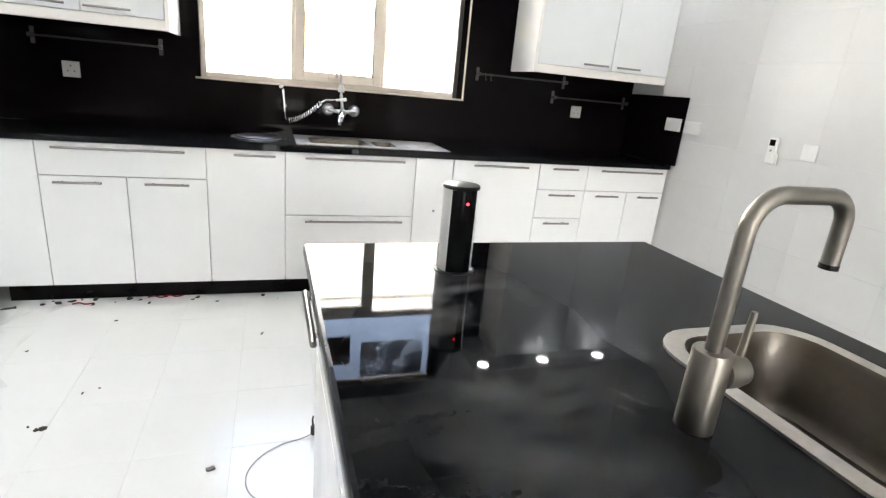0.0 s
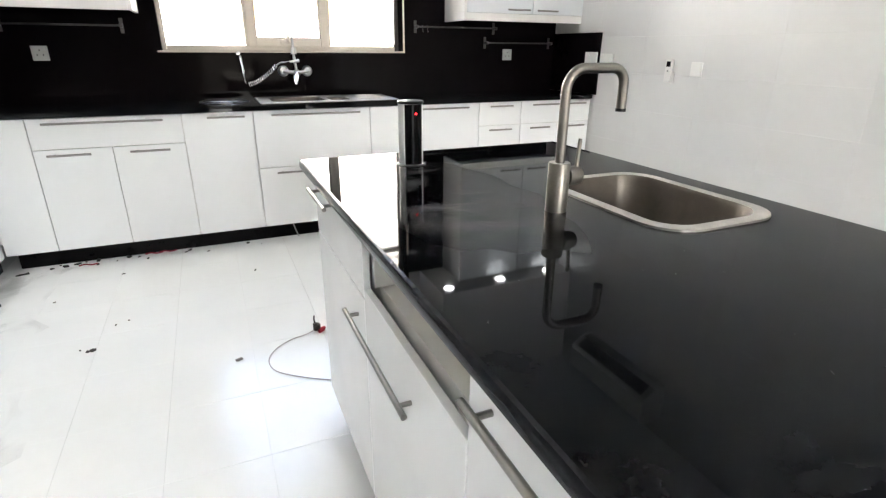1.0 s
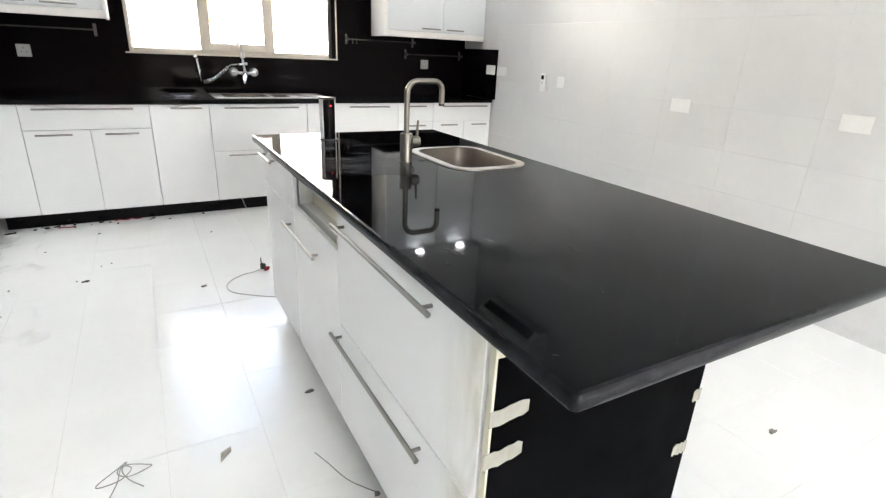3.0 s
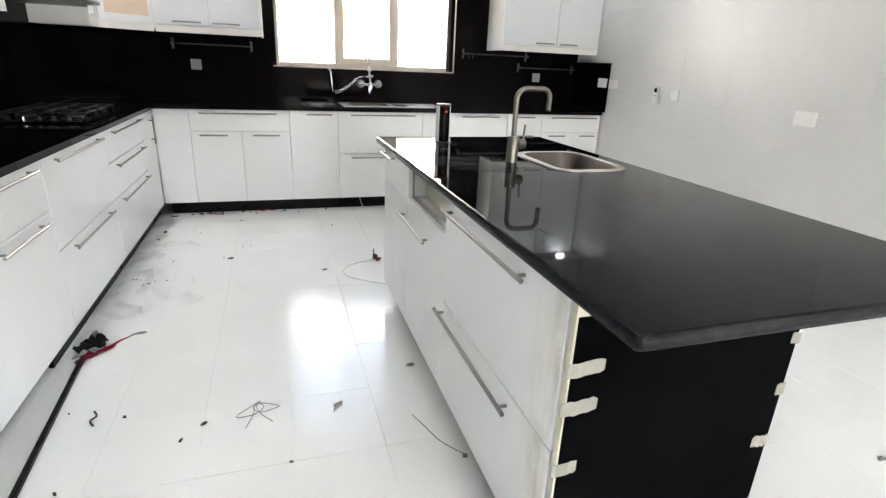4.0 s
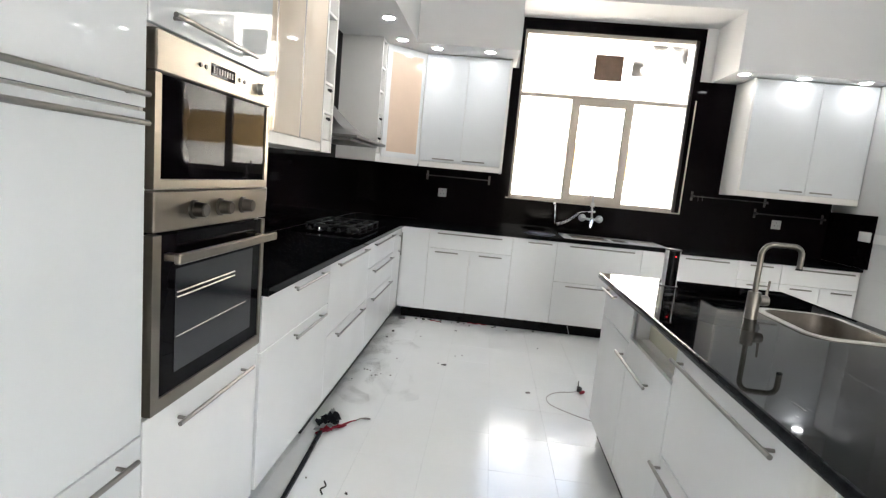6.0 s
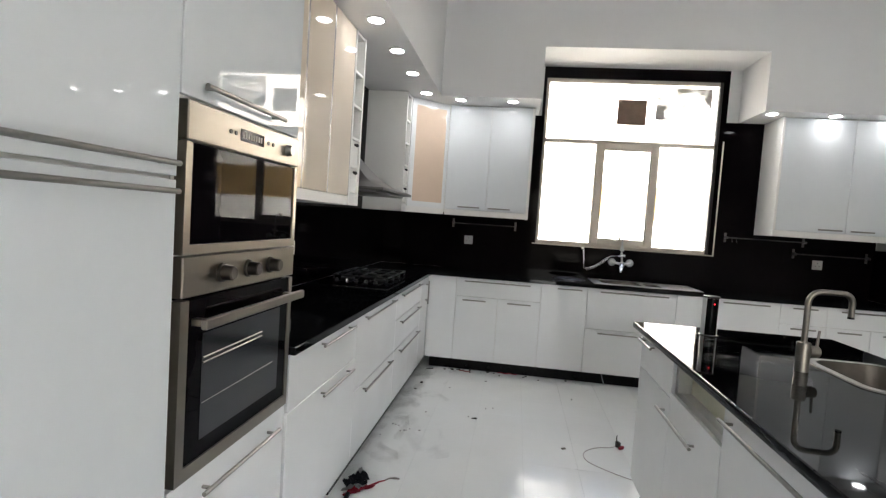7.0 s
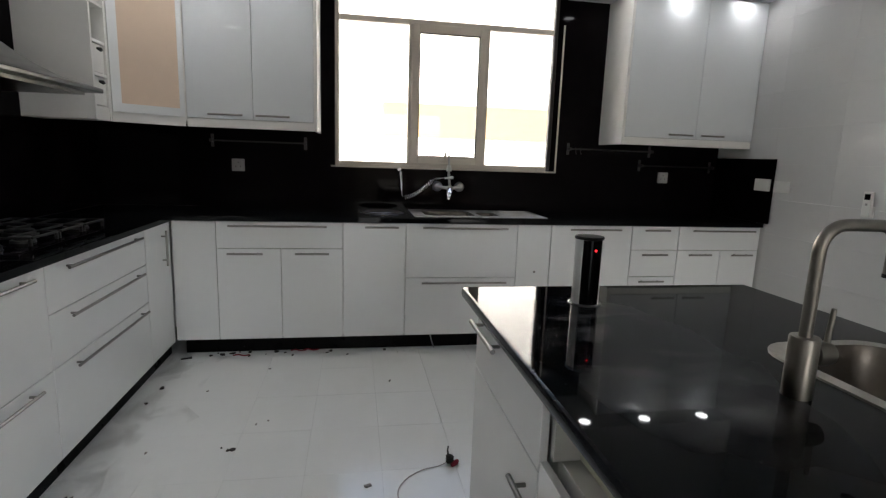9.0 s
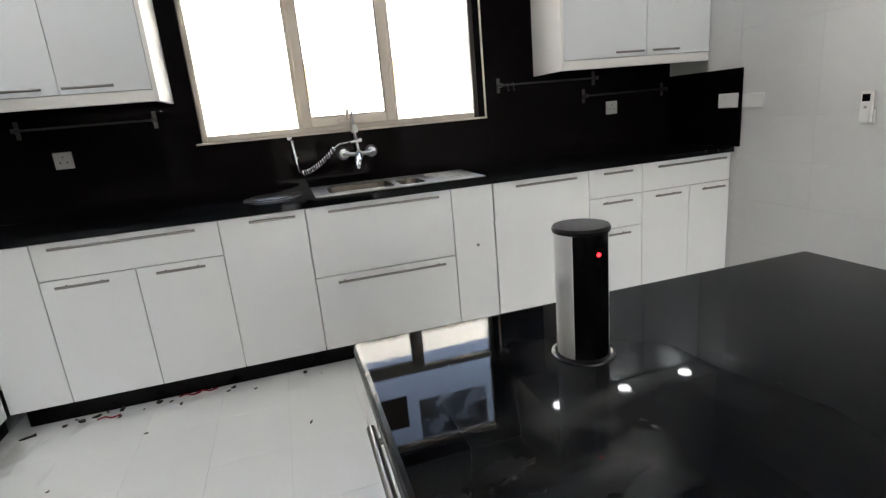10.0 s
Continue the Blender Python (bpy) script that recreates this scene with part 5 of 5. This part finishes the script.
# dirt trodden in along the hob wall
DIRT = mat("trodden_dirt", (0.22, 0.205, 0.19), 0.7, vary=0.3, scale=20)
nt = DIRT.node_tree
geo = nt.nodes.new("ShaderNodeNewGeometry")
mp = nt.nodes.new("ShaderNodeMapping")
mp.inputs["Scale"].default_value = (1.6, 1.0, 1.0)
nz = nt.nodes.new("ShaderNodeTexNoise")
nz.inputs["Scale"].default_value, nz.inputs["Detail"].default_value, nz.inputs["Distortion"].default_value = 3.2, 9.0, 0.8
mr = nt.nodes.new("ShaderNodeMapRange")
mr.inputs["From Min"].default_value, mr.inputs["From Max"].default_value, mr.inputs["To Max"].default_value = 0.48, 0.82, 0.25
nt.links.new(geo.outputs["Position"], mp.inputs["Vector"])
nt.links.new(mp.outputs[0], nz.inputs["Vector"])
nt.links.new(nz.outputs["Fac"], mr.inputs["Value"])
nt.links.new(mr.outputs[0], nt.nodes["Principled BSDF"].inputs["Alpha"])


def dirt_patch(rows, z, label):
    """A thin ragged film of dirt: rows of (y, reach from the plinth)."""
    bm = bmesh.new()
    near = [bm.verts.new((-0.045, y, z)) for y, r in rows]
    far = [bm.verts.new((r, y, z)) for y, r in rows]
    for k in range(len(rows) - 1):
        bm.faces.new((near[k], far[k], far[k + 1], near[k + 1]))
    ob = thing("floor_dirt", (0.05, rows[0][0], 0.0), label, "dirt", kind="stuff")
    part("film", bm, DIRT, ob)


rng = random.Random(11)
dirt_patch([(-2.2 + 0.16 * k, 0.10 + 0.10 * rng.random()) for k in range(15)], 0.0010, "grey trodden dirt along the black plinth")
dirt_patch([(-1.95 + 0.16 * k, 0.22 + 0.26 * rng.random()) for k in range(13)], 0.0016, "faint grey dirt smudges on the white tiles")

# dust wiped over the window end of the island top
SMEAR = mat("plaster_dust", (0.34, 0.34, 0.335), 0.8, vary=0.3, scale=30)
nt = SMEAR.node_tree
geo = nt.nodes.new("ShaderNodeNewGeometry")
mp = nt.nodes.new("ShaderNodeMapping")
mp.inputs["Scale"].default_value, mp.inputs["Rotation"].default_value = (1.0, 1.5, 1.0), (0, 0, radians(-50))
nz = nt.nodes.new("ShaderNodeTexNoise")
nz.inputs["Scale"].default_value, nz.inputs["Detail"].default_value, nz.inputs["Distortion"].default_value = 6.0, 8.0, 0.6
mr = nt.nodes.new("ShaderNodeMapRange")
mr.inputs["From Min"].default_value, mr.inputs["From Max"].default_value, mr.inputs["To Max"].default_value = 0.45, 0.80, 0.42
nt.links.new(geo.outputs["Position"], mp.inputs["Vector"])
nt.links.new(mp.outputs[0], nz.inputs["Vector"])
nt.links.new(nz.outputs["Fac"], mr.inputs["Value"])
far = nt.nodes.new("ShaderNodeMapping")
far.vector_type = "TEXTURE"
far.inputs["Location"].default_value, far.inputs["Scale"].default_value = (1.70, -2.36, CTR), (0.26, 0.56, 1.0)
fall = nt.nodes.new("ShaderNodeVectorMath")
fall.operation = "LENGTH"
thin = nt.nodes.new("ShaderNodeMapRange")
thin.inputs["From Min"].default_value, thin.inputs["From Max"].default_value = 0.85, 0.25
both = nt.nodes.new("ShaderNodeMath")
both.operation = "MULTIPLY"
nt.links.new(geo.outputs["Position"], far.inputs["Vector"])
nt.links.new(far.outputs[0], fall.inputs[0])
nt.links.new(fall.outputs["Value"], thin.inputs["Value"])
nt.links.new(mr.outputs[0], both.inputs[0])
nt.links.new(thin.outputs[0], both.inputs[1])
nt.links.new(both.outputs[0], nt.nodes["Principled BSDF"].inputs["Alpha"])
bm = bmesh.new()
rng = random.Random(21)
rim = [bm.verts.new((1.70 + (0.20 + 0.05 * rng.random()) * math.cos(math.tau * k / 26), -2.36 + (0.42 + 0.12 * rng.random()) * math.sin(math.tau * k / 26), CTR + 0.0006)) for k in range(26)]
bm.faces.new(rim)
ds = thing("dust_smear", (1.70, -2.36, CTR), "pale dust wiped over the black island worktop", "dust", kind="stuff")
part("film", bm, SMEAR, ds)

# dry scuffs and crumbs of plaster on the island top
SCUFF = mat("plaster_scuff", (0.30, 0.30, 0.29), 0.85, vary=0.3, scale=40)
nt = SCUFF.node_tree
geo = nt.nodes.new("ShaderNodeNewGeometry")
nz = nt.nodes.new("ShaderNodeTexNoise")
nz.inputs["Scale"].default_value, nz.inputs["Detail"].default_value = 60.0, 6.0
mr = nt.nodes.new("ShaderNodeMapRange")
mr.inputs["From Min"].default_value, mr.inputs["From Max"].default_value, mr.inputs["To Max"].default_value = 0.40, 0.70, 0.5
nt.links.new(geo.outputs["Position"], nz.inputs["Vector"])
nt.links.new(nz.outputs["Fac"], mr.inputs["Value"])
nt.links.new(mr.outputs[0], nt.nodes["Principled BSDF"].inputs["Alpha"])


def add_scuff(bm, p, q, width, rng, z=CTR + 0.0008):
    """A ragged film of dust from p to q, thin towards its ends."""
    p, q = Vector(p), Vector(q)
    d, n = q - p, 7
    side = Vector((-d.y, d.x)).normalized()
    lo, hi = [], []
    for k in range(n + 1):
        u = k / n
        w = width * (0.15 + math.sin(math.pi * u)) * rng.uniform(0.5, 1.1)
        c = p + d * u + side * rng.uniform(-0.2, 0.2) * width
        lo.append(bm.verts.new((c.x - side.x * w, c.y - side.y * w, z)))
        hi.append(bm.verts.new((c.x + side.x * w, c.y + side.y * w, z)))
    for k in range(n):
        bm.faces.new((lo[k], lo[k + 1], hi[k + 1], hi[k]))


rng = random.Random(31)
bm = bmesh.new()
for p, q, w in (((1.545, -3.505), (1.55, -3.58), 0.006), ((1.56, -3.53), (1.565, -3.59), 0.003), ((1.66, -3.508), (1.685, -3.528), 0.004), ((1.829, -3.622), (1.82, -3.672), 0.0028),
                ((1.681, -3.762), (1.680, -3.778), 0.003), ((1.506, -3.602), (1.508, -3.622), 0.003), ((1.757, -3.582), (1.753, -3.596), 0.0025), ((1.975, -3.27), (1.99, -3.32), 0.004),
                ((1.475, -3.98), (1.487, -3.99), 0.003), ((2.035, -3.19), (2.04, -3.255), 0.003), ((1.82, -2.50), (1.86, -2.555), 0.007), ((1.80, -2.53), (1.83, -2.57), 0.004),
                ((1.482, -2.513), (1.486, -2.523), 0.003), ((1.520, -2.592), (1.526, -2.60), 0.003), ((1.722, -2.192), (1.727, -2.201), 0.003), ((1.541, -2.212), (1.549, -2.209), 0.003), ((1.716, -2.176), (1.726, -2.185), 0.0025)):
    add_scuff(bm, p, q, w, rng)
for k in range(40):
    x, y, a = rng.uniform(IX0 + 0.05, KX0 - 0.06), rng.uniform(IY0 + 0.1, IY1 - 0.1), rng.uniform(0, math.tau)
    add_scuff(bm, (x, y), (x + 0.008 * math.cos(a), y + 0.008 * math.sin(a)), rng.uniform(0.0008, 0.0018), rng)
sc = thing("dust_scuffs", (1.7, -3.2, CTR), "dry plaster scuffs and crumbs on the black island worktop", "dust", kind="stuff")
part("film", bm, SCUFF, sc)

# yellowish drips at the end of the island drawers
STAIN = mat("yellow_stain", (0.88, 0.76, 0.34), 0.5, vary=0.2, scale=20)
nt = STAIN.node_tree
geo = nt.nodes.new("ShaderNodeNewGeometry")
mp = nt.nodes.new("ShaderNodeMapping")
mp.inputs["Scale"].default_value = (1.0, 1.0, 0.3)
nz = nt.nodes.new("ShaderNodeTexNoise")
nz.inputs["Scale"].default_value, nz.inputs["Detail"].default_value, nz.inputs["Distortion"].default_value = 14.0, 7.0, 0.5
mr = nt.nodes.new("ShaderNodeMapRange")
mr.inputs["From Min"].default_value, mr.inputs["From Max"].default_value, mr.inputs["To Max"].default_value = 0.40, 0.70, 0.32
nt.links.new(geo.outputs["Position"], mp.inputs["Vector"])
nt.links.new(mp.outputs[0], nz.inputs["Vector"])
nt.links.new(nz.outputs["Fac"], mr.inputs["Value"])
sep = nt.nodes.new("ShaderNodeSeparateXYZ")
fade = nt.nodes.new("ShaderNodeMapRange")
fade.interpolation_type = "SMOOTHSTEP"
fade.inputs["From Min"].default_value, fade.inputs["From Max"].default_value = I1 + 0.17, I1 + 0.02
both = nt.nodes.new("ShaderNodeMath")
both.operation = "MULTIPLY"
nt.links.new(geo.outputs["Position"], sep.inputs[0])
nt.links.new(sep.outputs["Y"], fade.inputs["Value"])
nt.links.new(mr.outputs[0], both.inputs[0])
nt.links.new(fade.outputs[0], both.inputs[1])
nt.links.new(both.outputs[0], nt.nodes["Principled BSDF"].inputs["Alpha"])
ys = thing("stain", (FX, I1 + 0.05, 0.12), "faint yellow drips on the white island drawers", "stain", kind="stuff")
for z0, z1 in ((0.483, 0.862), (0.106, 0.470)):
    bm = bmesh.new()
    bm.faces.new([bm.verts.new((FX - 0.0007, y, z)) for y, z in ((I1 + 0.004, z0), (I1 + 0.004, z1), (I1 + 0.17, z1), (I1 + 0.17, z0))])
    part("film", bm, STAIN, ys)
